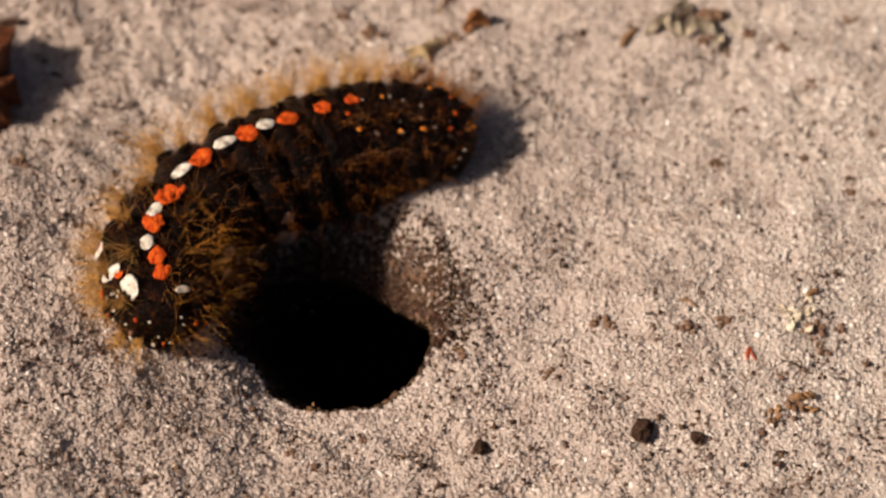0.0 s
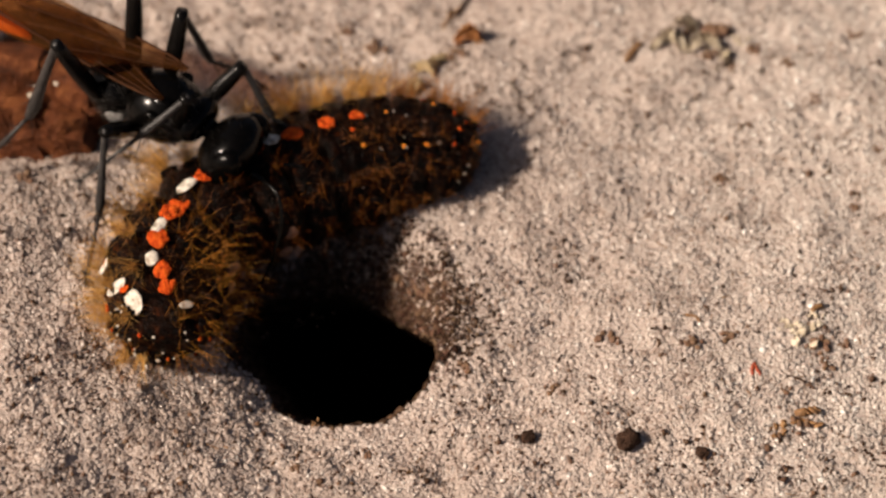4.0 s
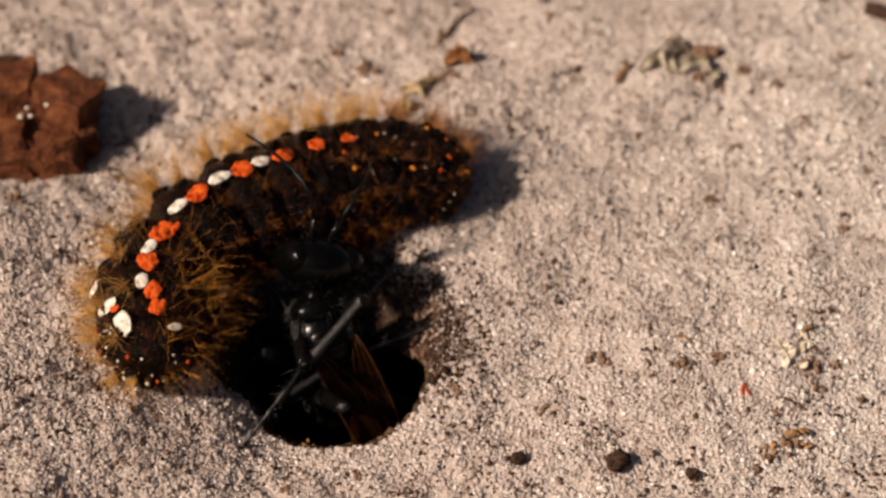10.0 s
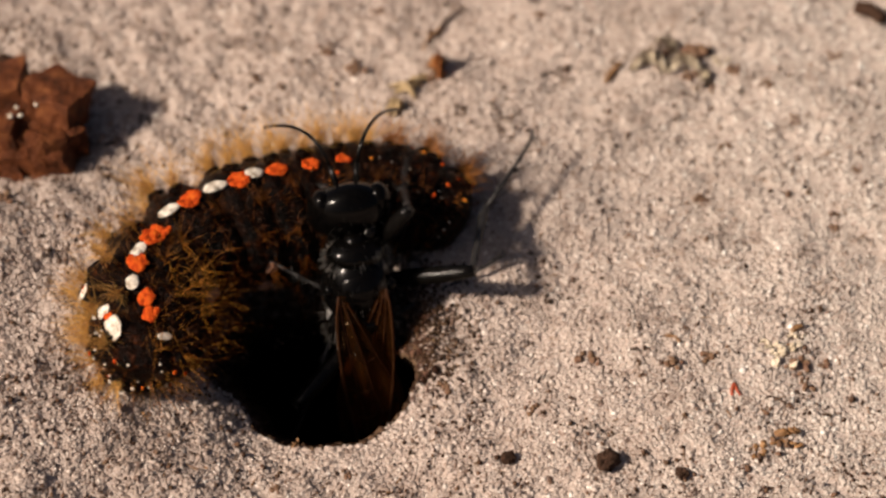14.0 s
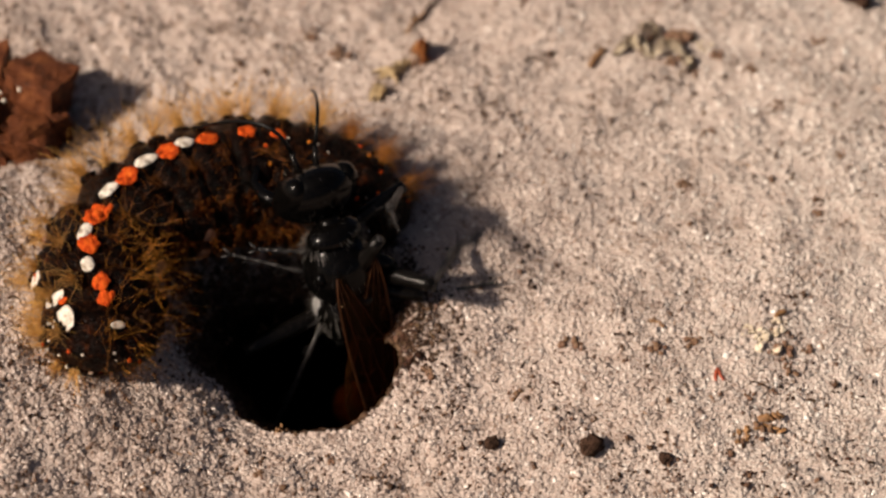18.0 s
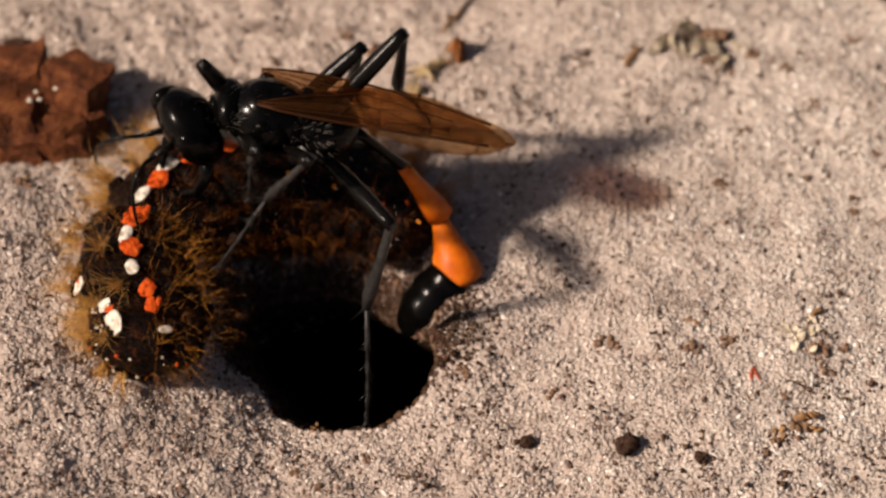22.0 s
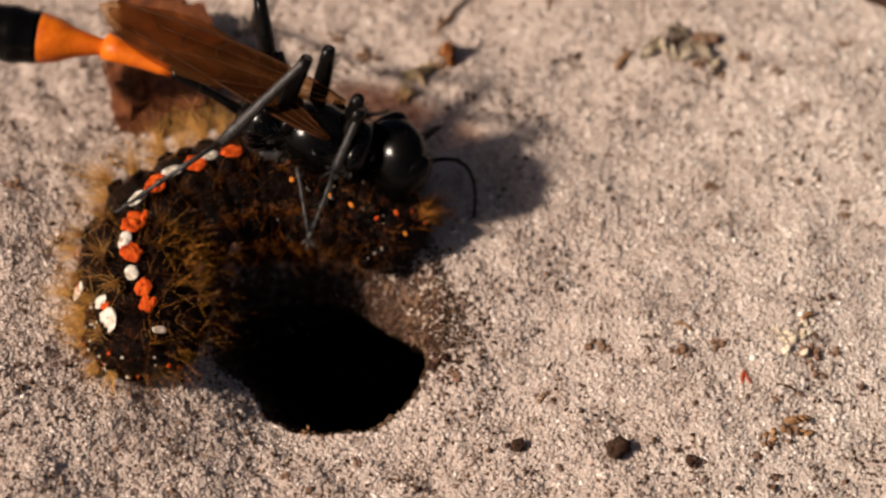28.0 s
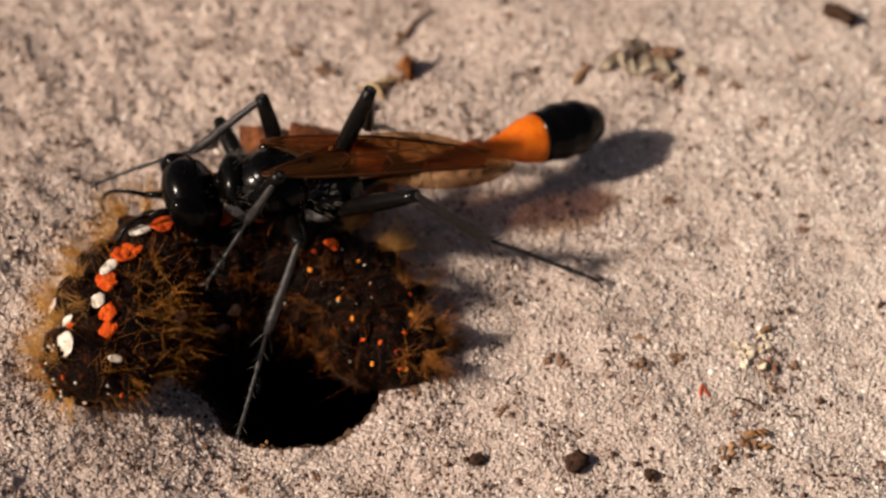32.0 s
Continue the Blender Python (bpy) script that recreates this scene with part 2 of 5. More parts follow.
def hair(verts, faces, p, d, length, r, bend):
    """One three-sided bristle, bent on its way, into plain lists."""
    d = d.normalized()
    s = d.orthogonal().normalized()
    n = d.cross(s)
    base = len(verts)
    for j, f in enumerate((0.0, 0.4, 0.75)):
        c = p + d * (length * f) + bend * (length * f * f)
        for k in range(3):
            a = math.tau * k / 3
            verts.append(c + (s * math.cos(a) + n * math.sin(a)) * (r * (1.0 - 0.6 * f)))
    verts.append(p + d * length + bend * length)
    for j in range(2):
        for k in range(3):
            a, b = base + 3 * j + k, base + 3 * j + (k + 1) % 3
            faces.append((a, b, b + 3, a + 3))
    for k in range(3):
        faces.append((base + 6 + k, base + 6 + (k + 1) % 3, base + 9))


def listed(name, verts, faces, mat, parent=None, label="", smooth=True):
    me = bpy.data.meshes.new(name)
    me.from_pydata([tuple(v * MM) for v in verts], [], faces)
    me.materials.append(mat)
    if smooth:
        me.shade_smooth()
    ob = new(name, me)
    if parent is not None:
        ob.parent = parent
    if label:
        ob["label"] = label
    return ob


def rough_up(bm, amount, per_mm, seed, verts=None):
    """Push the vertices about by noise."""
    for v in verts or bm.verts:
        v.co += noise.noise_vector(v.co * per_mm + Vector((seed * 3.7, seed * 1.3, 0))) * amount


# ---- the ground ----
def smooth01(x):
    x = min(1.0, max(0.0, x))
    return x * x * (3 - 2 * x)


def rim(a):
    """Radius of the burrow's mouth in the direction a."""
    return 3.72 + 0.10 * math.sin(2 * a + 0.6) + 0.07 * math.sin(5 * a + 1.0) + 0.05 * math.sin(9 * a) + 0.03 * math.sin(17 * a) + 3.7 * math.exp(-(((a - radians(121)) % math.tau + math.pi) % math.tau - math.pi) ** 2 / 0.66)


def height(x, y):
    """Height of the sand outside the burrow, in mm."""
    r, a = math.hypot(x, y), math.atan2(y, x)
    h = 0.45 * noise.noise(Vector((x * 0.09, y * 0.09, 4.0))) + 0.28 * noise.noise(Vector((x * 0.27, y * 0.27, 9.0))) + (0.17 * noise.noise(Vector((x * 0.6, y * 0.6, 2.0))) + 0.08 * noise.noise(Vector((x * 1.6, y * 1.6, 7.0)))) * (1.5 - 0.6 * smooth01((x + 6.0) / 8.0) * smooth01((y + 6.5) / 4.0))
    h *= smooth01((r - 2.0) / 5.0) * 0.8 + 0.2
    away = max(0.0, math.cos(a - radians(106))) ** 1.3
    h -= (0.12 + 3.5 * away) * (1.0 - smooth01((r - rim(a)) / (0.8 + 3.6 * away)))
    left = max(0.0, math.cos(a - radians(208))) ** 3
    h -= 0.8 * left * (1.0 - smooth01((r - rim(a)) / 2.4))
    h += 0.2 * max(0.0, -3.5 - x) * (1.0 - smooth01((y - 5.0) / 9.0)) * (1.0 - smooth01((-14.0 - x) / 12.0))
    return h * (1.0 - smooth01((r - 60.0) / 200.0))


def damp(x, y):
    """How far damp soil and painted-in shade darken the sand, 0 to 1: a patch between the burrow and the caterpillar.
    """
    r, a = math.hypot(x, y), math.atan2(y, x)
    n = noise.noise(Vector((x * 0.8, y * 0.8, 5.0))) + 0.5 * noise.noise(Vector((x * 2.2, y * 2.2, 8.0)))
    d = math.hypot((x + 1.4) / 5.4, (y - 5.0) / 3.6) + 0.3 * n
    patch = 1.0 * (1.0 - smooth01((d - 0.7) / 0.5))
    lip = (1.0 - smooth01((r - rim(a) + 0.5 * n) / 1.3)) * smooth01((a + 0.4) / 0.5)
    return max(patch, lip)


def build_ground():
    turns = 288
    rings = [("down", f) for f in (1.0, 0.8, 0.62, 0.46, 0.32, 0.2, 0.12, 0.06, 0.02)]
    out = [0.0]
    step = 0.12
    while out[-1] < 32:
        out.append(out[-1] + step)
        step = min(0.42, step * 1.04)
    while out[-1] < 60000:
        out.append(out[-1] * 1.22)
    verts, faces = [], []
    for kind, f in rings:
        for k in range(turns):
            a = math.tau * k / turns
            r = rim(a) * (1.0 - 0.16 * f) + 0.25 * noise.noise(Vector((math.cos(a) * 3, math.sin(a) * 3, f * 18)))
            x, y = r * math.cos(a), r * math.sin(a)
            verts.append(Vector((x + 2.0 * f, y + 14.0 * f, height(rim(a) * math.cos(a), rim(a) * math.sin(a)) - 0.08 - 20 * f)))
    for o in out:
        for k in range(turns):
            a = math.tau * k / turns
            r = rim(a) + o
            x, y = r * math.cos(a), r * math.sin(a)
            verts.append(Vector((x, y, height(x, y))))
    n = len(rings) + len(out)
    for i in range(n - 1):
        for k in range(turns):
            a, b = i * turns + k, i * turns + (k + 1) % turns
            faces.append((a, b, b + turns, a + turns))
    faces.append(tuple(range(turns))[::-1])
    g = listed("ground", verts, faces, M_GROUND)
    g.data.materials.append(M_DAMP_SHADE)
    # the burrow's inside and lip take the soil with shade in its colour
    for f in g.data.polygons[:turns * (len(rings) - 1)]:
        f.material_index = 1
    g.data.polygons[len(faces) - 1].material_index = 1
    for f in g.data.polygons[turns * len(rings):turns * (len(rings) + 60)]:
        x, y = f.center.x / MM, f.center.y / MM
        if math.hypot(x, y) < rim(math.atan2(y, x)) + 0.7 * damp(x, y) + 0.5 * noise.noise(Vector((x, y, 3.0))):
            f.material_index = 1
    return tagged(g, "pale pinkish grey fine sand with a round burrow mouth", "sand", kind="structure")


def scatter(name, places, sizes, mat, label, category, seed, squash=0.85, soft=True):
    """Many small angular grains, eight facets each, as one mesh."""
    rng = np.random.default_rng(seed)
    octa = np.array([(1, 0, 0), (-1, 0, 0), (0, 1, 0), (0, -1, 0), (0, 0, 1), (0, 0, -1)], dtype=float)
    tris = np.array([(0, 2, 4), (2, 1, 4), (1, 3, 4), (3, 0, 4), (2, 0, 5), (1, 2, 5), (3, 1, 5), (0, 3, 5)])
    shapes = np.array([octa + rng.uniform(-0.42, 0.42, octa.shape) for k in range(24)]) * (1.12, 0.98, squash)
    n = len(places)
    ang = rng.uniform(0, math.tau, (n, 2))
    c, s = np.cos(ang), np.sin(ang)
    v = shapes[rng.integers(0, len(shapes), n)]
    y = v[..., 1] * c[:, :1] - v[..., 2] * s[:, :1]
    z = v[..., 1] * s[:, :1] + v[..., 2] * c[:, :1]
    x, y = v[..., 0] * c[:, 1:] - y * s[:, 1:], v[..., 0] * s[:, 1:] + y * c[:, 1:]
    v = np.stack((x, y, z), axis=2) * np.array(sizes)[:, None, None] + np.array(places)[:, None, :]
    f = (tris[None] + (np.arange(n) * 6)[:, None, None]).reshape(-1)
    me = bpy.data.meshes.new(name)
    me.vertices.add(n * 6)
    me.vertices.foreach_set("co", (v * MM).reshape(-1))
    me.loops.add(n * 24)
    me.loops.foreach_set("vertex_index", f.astype(np.int32))
    me.polygons.add(n * 8)
    me.polygons.foreach_set("loop_start", np.arange(0, n * 24, 3, dtype=np.int32))
    me.update(calc_edges=True)
    if soft:
        me.shade_smooth()
    me.materials.append(mat)
    return tagged(new(name, me), label, category, kind="stuff")


def build_sand():
    rng = np.random.default_rng(7)
    places, sizes, damp_places, damp_sizes = [], [], [], []
    while len(places) < 245000:
        x, y = rng.uniform(-22, 34), rng.uniform(-13, 33)
        if abs(x - 5.5) > 21.5 + 0.10 * (y + 8):
            continue
        if y > 14 and rng.uniform() < 0.25:
            continue
        r, a = math.hypot(x, y), math.atan2(y, x)
        if r < rim(a) + 0.03:
            continue
        s = float(np.clip(rng.lognormal(-2.3, 0.3), 0.045, 0.21))
        if rng.uniform() < 0.9 * damp(x, y):
            damp_places.append((x, y, height(x, y) + s * rng.uniform(-0.7, 0.1)))
            damp_sizes.append(s)
            continue
        places.append((x, y, height(x, y) + s * rng.uniform(-0.6, -0.05)))
        sizes.append(s)
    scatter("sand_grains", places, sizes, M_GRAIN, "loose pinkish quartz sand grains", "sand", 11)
    scatter("damp_sand_grains", damp_places, damp_sizes, M_DAMP_SHADE_GRAIN, "damp reddish brown sand grains darkened for shade by the burrow mouth", "sand", 16)
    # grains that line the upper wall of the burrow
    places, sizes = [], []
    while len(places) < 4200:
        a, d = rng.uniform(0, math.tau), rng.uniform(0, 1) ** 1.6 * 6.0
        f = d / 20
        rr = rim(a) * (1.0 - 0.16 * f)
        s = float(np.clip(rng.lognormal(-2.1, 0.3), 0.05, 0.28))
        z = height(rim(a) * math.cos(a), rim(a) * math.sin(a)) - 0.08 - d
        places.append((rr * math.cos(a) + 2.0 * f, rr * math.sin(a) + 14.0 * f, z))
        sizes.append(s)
    scatter("burrow_wall_grains", places, sizes, M_CRUMB, "dark brown sand grains lining the burrow wall", "sand", 12)
    # damp soil crumbs thrown up on the far lip of the burrow
    places, sizes = [], []
    while len(places) < 4200:
        a = radians(rng.normal(52, 24) if rng.uniform() < 0.6 else rng.normal(125, 30))
        r = rim(a) + 0.05 + abs(rng.normal(0, 1.4))
        x, y = r * math.cos(a), r * math.sin(a)
        s = float(rng.uniform(0.04, 0.13))
        places.append((x, y, height(x, y) + s * 0.5))
        sizes.append(s)
    scatter("soil_crumbs", places, sizes, M_CRUMB, "damp dark brown soil crumbs beside the burrow", "soil", 13)
    # damp soil dug out between the burrow and the caterpillar
    places, sizes = [], []
    while len(places) < 2200:
        x, y = rng.uniform(-7, 5), rng.uniform(0, 10)
        if math.hypot(x, y) < rim(math.atan2(y, x)) + 0.03 or rng.uniform() > damp(x, y):
            continue
        r = math.hypot(x, y) - rim(math.atan2(y, x))
        if noise.noise(Vector((x * 0.9, y * 0.9, 31.0))) + 0.9 * math.exp(-r / 1.1) < rng.uniform(-0.1, 0.55):
            continue
        s = float(np.clip(rng.lognormal(-2.4, 0.4), 0.04, 0.22))
        places.append((x, y, height(x, y) + s * rng.uniform(-0.3, 0.6)))
        sizes.append(s)
    scatter("damp_soil", places, sizes, M_WET, "dark damp soil dug out of the burrow", "soil", 15)
    # dark specks strewn over the sand, in loose clusters
    places, sizes = [], []
    while len(places) < 10000:
        x, y = rng.uniform(-17, 29), rng.uniform(-11, 30)
        n = noise.noise(Vector((x * 0.3, y * 0.3, 21.0)))
        if math.hypot(x, y) < 5 or rng.uniform() > 0.16 + 0.9 * max(0.0, n) + (0.45 if x < -3 or y < -4 else 0.0):
            continue
        wide = rng.uniform(0.04, 0.26)
        for k in range(int(rng.integers(1, 4) + 30 * wide * rng.uniform())):
            u, v = x + rng.normal(0, wide * 1.4), y + rng.normal(0, wide)
            s = float(np.clip(rng.lognormal(-2.85, 0.4), 0.03, 0.2))
            places.append((u, v, height(u, v) + s * 0.6))
            sizes.append(s)
    scatter("dark_specks", places, sizes, M_SPECK, "tiny dark specks of soil and litter", "soil", 14, soft=False)


def build_fibres():
    """Tiny dry fibres and splinters that lie on the sand."""
    rng = random.Random(77)
    for name, mat, count, label in (("dry_fibres", M_LITTER, 260, "tiny tan plant fibres strewn on the sand"), ("dark_splinters", M_PEBBLE, 160, "tiny dark wood splinters strewn on the sand")):
        verts, faces = [], []
        while count:
            x, y = rng.uniform(-15, 27), rng.uniform(-9, 27)
            if math.hypot(x, y) < rim(math.atan2(y, x)) + 0.5:
                continue
            a = rng.uniform(0, math.tau)
            d = Vector((math.cos(a), math.sin(a), rng.uniform(-0.05, 0.25)))
            bend = Vector((rng.uniform(-0.3, 0.3), rng.uniform(-0.3, 0.3), -0.1))
            hair(verts, faces, Vector((x, y, height(x, y) + 0.06)), d, rng.uniform(0.2, 0.75), rng.uniform(0.018, 0.045), bend)
            count -= 1
        tagged(listed(name, verts, faces, mat), label, "litter", kind="stuff")


build_ground()
build_sand()
build_fibres()


# ---- the caterpillar: fourteen rigid segments ----
SEG_R = (1.75, 2.45, 2.6, 2.65, 2.75, 2.85, 2.95, 3.0, 3.0, 2.95, 2.85, 2.7, 2.5, 2.0)


def dome(bm, r, ang, x, along, across, lift, seed):
    """A low wart or spot on a segment's skin, at the angle ang from the back."""
    c = Vector((x, math.sin(ang) * r * 0.99, math.cos(ang) * r * 0.99))
    rot = Matrix.Rotation(-ang, 4, "X")
    vs = ball(bm, c, (along, across, lift), rot, 18, 9)
    rough_up(bm, 0.3 * min(along, across), 1.9, seed, vs)
    rough_up(bm, 0.16 * min(along, across), 6.0, seed + 1, vs)


def build_segment(i, parent):
    rng = random.Random(100 + i)
    r = SEG_R[i]
    half = 1.75 if 0 < i < 13 else 1.5
    bm = bmesh.new()
    rows, cols = 15, 32
    rings = []
    for j in range(rows):
        u = -1 + 2 * j / (rows - 1)
        prof = (1 - abs(u) ** 2.2) ** 0.5 if abs(u) < 1 else 0.0
        prof = max(prof, 0.05)
        prof *= 1.0 - 0.04 * math.cos(u * 9)
        ring = []
        for k in range(cols):
            a = math.tau * k / cols
            rr = r * prof * (1 + 0.045 * math.cos(4 * a + i) + 0.05 * noise.noise(Vector((u * 2 + i * 5, math.cos(a) * 2, math.sin(a) * 2))))
            ring.append(bm.verts.new((u * half, math.sin(a) * rr, math.cos(a) * rr * 0.96)))
        rings.append(ring)
    for a, b in zip(rings, rings[1:]):
        for k in range(cols):
            bm.faces.new((a[k], a[(k + 1) % cols], b[(k + 1) % cols], b[k]))
    bm.faces.new(rings[0])
    bm.faces.new(rings[-1])
    seg = part("body_segment", bm, M_SKIN, parent)

    warts = [(0.42 + 0.05 * rng.random(), 0.2), (1.0, -0.15), (1.55, 0.15), (2.05, -0.1)]
    verts, faces, far_verts, far_faces, down_verts, down_faces = [], [], [], [], [], []
    for ang, x in warts:
        for s in (-1, 1):
            bm = bmesh.new()
            dome(bm, r * 0.97, s * ang, x, 0.42, 0.36, 0.24, i)
            part("wart", bm, M_PROLEG if ang > 1.4 and i in (4, 6) else M_SKIN, seg)
            c = Vector((x, math.sin(s * ang) * r * 1.05, math.cos(ang) * r * 1.05))
            out = Vector((0, math.sin(s * ang), math.cos(ang)))
            k = warts.index((ang, x))
            if s > 0:
                count = (60, 120, 120, 60)[k] if i > 10 else (44, 74, 80, 50)[k] if i < 5 else (70, 150, 140, 60)[k]
            else:
                count = (13, 12, 8, 5)[k] if i < 6 else (16, 18, 16, 10)[k]
            lean = Vector((rng.gauss(0, 0.25), 0, 0.1))
            for h in range(count):
                wide = 0.46 if s > 0 else 0.8
                d = out + lean + Vector((rng.gauss(0, wide), rng.gauss(0, wide), rng.gauss(0, wide)))
                if i == 0:
                    d += Vector((-0.7, 0, 0))
                if i == 13:
                    d += Vector((0.6, 0, 0))
                p = c + Vector((rng.gauss(0, 0.13), rng.gauss(0, 0.12), rng.gauss(0, 0.12)))
                bow = 0.2 if s > 0 else 0.05
                bend = Vector((rng.gauss(0, bow), rng.gauss(0, bow), (-0.2 if s > 0 else -0.08) + rng.gauss(0, bow)))
                if s > 0:
                    long, thick = rng.uniform(0.8, 1.4) if rng.random() < 0.4 else rng.uniform(1.2, 2.5), rng.uniform(0.006, 0.013)
                elif i < 5:
                    long, thick = rng.uniform(1.0, 2.4), rng.uniform(0.0045, 0.006)
                else:
                    long, thick = rng.uniform(0.6, 1.6), rng.uniform(0.0045, 0.0065)
                if s > 0 and i < 5:
                    long *= 0.8
                if i >= 11:
                    long *= 0.75
                hair(far_verts if s > 0 else verts, far_faces if s > 0 else faces, p, d, long, thick, bend)
    for h in range(64 if i < 6 else 24):
        # long single bristles all over the back
        a, x = rng.uniform(-1.9, 1.7), rng.uniform(-0.9, 0.9) * half
        prof = (1 - (abs(x) / half) ** 2.6) ** 0.5
        out = Vector((rng.gauss(-0.5 if i == 0 else 0.0, 0.3), math.sin(a) + rng.gauss(0, 0.22), math.cos(a) + rng.gauss(0, 0.22)))
        p = Vector((x, math.sin(a) * r * 0.95 * prof, math.cos(a) * r * 0.92 * prof))
        hair(verts, faces, p, out, rng.uniform(1.1, 2.4) if i < 5 else rng.uniform(0.8, 1.6), rng.uniform(0.0045, 0.006), Vector((rng.gauss(0, 0.08), rng.gauss(0, 0.08), -0.08)))
    for h in range(620):
        a, x = rng.uniform(-2.3, 2.3), rng.uniform(-0.9, 0.9) * half
        prof = (1 - (abs(x) / half) ** 2.6) ** 0.5
        out = Vector((rng.gauss(0.2, 0.5), math.sin(a), math.cos(a)))
        p = Vector((x, math.sin(a) * r * 0.95 * prof, math.cos(a) * r * 0.92 * prof))
        hair(down_verts, down_faces, p, out + Vector((rng.gauss(0, 0.4), rng.gauss(0, 0.4), rng.gauss(0, 0.4))), rng.uniform(0.2, 0.55), rng.uniform(0.008, 0.014), Vector((0, 0, -0.15)))
    listed("short_fur", down_verts, down_faces, M_FUR, seg, "short dark brown fur")
    listed("hair_coat", verts, faces, M_GOLD if i < 5 else M_HAIR, seg, "fine reddish brown hairs")
    # the far fringe wears the sunlit golden tone as far as the tail
    listed("hair_fringe", far_verts, far_faces, M_FRINGE_LIT if i < 11 else M_TAIL, seg, "dense golden hair fringe")

    def spot(name, mat, ang, x, a, b, label):
        bm = bmesh.new()
        dome(bm, r, ang, x, a, b, 0.09 if a > 0.2 else 0.05, i * 7 + int(x * 10))
        if a > 0.2 and mat is not M_WHITE:
            for k in range(4):
                dome(bm, r, ang + rng.uniform(-0.8, 0.8) * b / r, x + rng.uniform(-0.9, 0.9) * a, a * rng.uniform(0.3, 0.55), b * rng.uniform(0.3, 0.55), 0.09, i * 5 + k)
        part(name, bm, mat, seg, label)

    if 2 <= i <= 9:
        size = (0.46, 0.54, 0.6, 0.6, 0.6, 0.54, 0.46, 0.36)[i - 2]
        spot("orange_spot", M_ORANGE, 0.0, 0.0, size, size * 0.8, "bright orange dorsal spot")
        if i == 2:
            spot("orange_spot", M_ORANGE, -0.08, -0.8, 0.42, 0.36, "bright orange dorsal spot")
    if 3 <= i <= 7:
        spot("white_spot", M_WHITE, 0.04, -1.08, (0.40, 0.56, 0.66, 0.62, 0.5)[i - 3], 0.3, "creamy white dorsal dash")
    if i >= 9:
        for k in range(2 if i < 12 else 5):
            spot("orange_spot", M_FLECK if k % 2 else M_ORANGE, rng.uniform(-0.7, 0.7), rng.uniform(-0.6, 0.8), rng.uniform(0.06, 0.14) * (1.0 if i < 12 else 1.4), rng.uniform(0.06, 0.16), "small ochre fleck")
        for k in range(5):
            spot("white_spot", M_WHITE, rng.uniform(-1.4, 0.1), rng.uniform(-0.8, 0.8), rng.uniform(0.02, 0.09), rng.uniform(0.02, 0.04), "tiny pale fleck")
    if i == 1:
        spot("white_spot", M_WHITE, 0.38, 0.7, 0.56, 0.46, "large pure white spot")
        spot("white_spot", M_WHITE, -0.6, 0.75, 0.16, 0.34, "small white mark")
        for k in range(4):
            spot("orange_spot", M_ORANGE, rng.uniform(-1.2, 1.2), rng.uniform(-0.9, 0.3), 0.11, 0.11, "tiny orange fleck")
    if i == 2:
        spot("white_spot", M_WHITE, 0.95, -0.3, 0.32, 0.78, "white side mark")
        spot("orange_spot", M_ORANGE, 0.72, -0.6, 0.2, 0.28, "dull orange side mark")
        spot("white_spot", M_WHITE, 1.3, 0.1, 0.2, 0.42, "white side mark")
        spot("orange_spot", M_ORANGE, 1.35, -0.9, 0.24, 0.2, "red side mark")
    if i == 3:
        spot("white_spot", M_WHITE, 1.15, -0.5, 0.3, 0.6, "white side mark")
        spot("orange_spot", M_ORANGE, 1.15, -0.4, 0.3, 0.14, "dull orange side mark")
    if i == 1:
        for k in range(12):
            spot("white_spot", M_WHITE, rng.uniform(-1.2, 1.2), rng.uniform(-1.2, 0.6), rng.uniform(0.03, 0.08), rng.uniform(0.03, 0.08), "tiny pale fleck")
    if i == 0:
        for k in range(22):
            spot("white_spot" if k % 4 else "orange_spot", M_WHITE if k % 4 else M_ORANGE, rng.uniform(-1.3, 1.3), rng.uniform(-0.9, 0.9), rng.uniform(0.04, 0.1), rng.uniform(0.04, 0.1), "tiny pale fleck")
    if i in (5, 6, 7, 8):
        for s in (-1, 1):
            bm = bmesh.new()
            tube(bm, [(0, s * 1.1, -1.6), (0, s * 1.35, -2.0), (0, s * 1.4, -2.3)], (0.45, 0.4, 0.3), 10)
            part("proleg", bm, M_PROLEG, seg, "fleshy reddish brown proleg")
    return seg


caterpillar = tagged(new("caterpillar"), "hairy dark brown caterpillar with orange and white dorsal spots", "caterpillar")
segments = [build_segment(i, caterpillar) for i in range(14)]


# ---- the wasp ----
wasp = tagged(new("sand_wasp"), "slender black sand wasp with an orange waist and smoky wings", "wasp")
GROW = 1.12
wasp.scale = (GROW, GROW, GROW)


def fuzz(name, parent, spots, count, length, seed, mat=M_BRISTLE, label="short greyish bristles"):
    """Short pale bristles over balls given as (centre, half axes)."""
    rng = random.Random(seed)
    verts, faces = [], []
    for k in range(count):
        c, r = spots[k % len(spots)]
        d = Vector((rng.gauss(0, 1), rng.gauss(0, 1), rng.gauss(0, 1))).normalized()
        p = Vector(c) + Vector((d.x * r[0], d.y * r[1], d.z * r[2]))
        hair(verts, faces, p, d + Vector((-0.5, 0, 0)), length * rng.uniform(0.5, 1.2), 0.012, Vector((-0.2, 0, 0)))
    return listed(name, verts, faces, mat, parent, label)


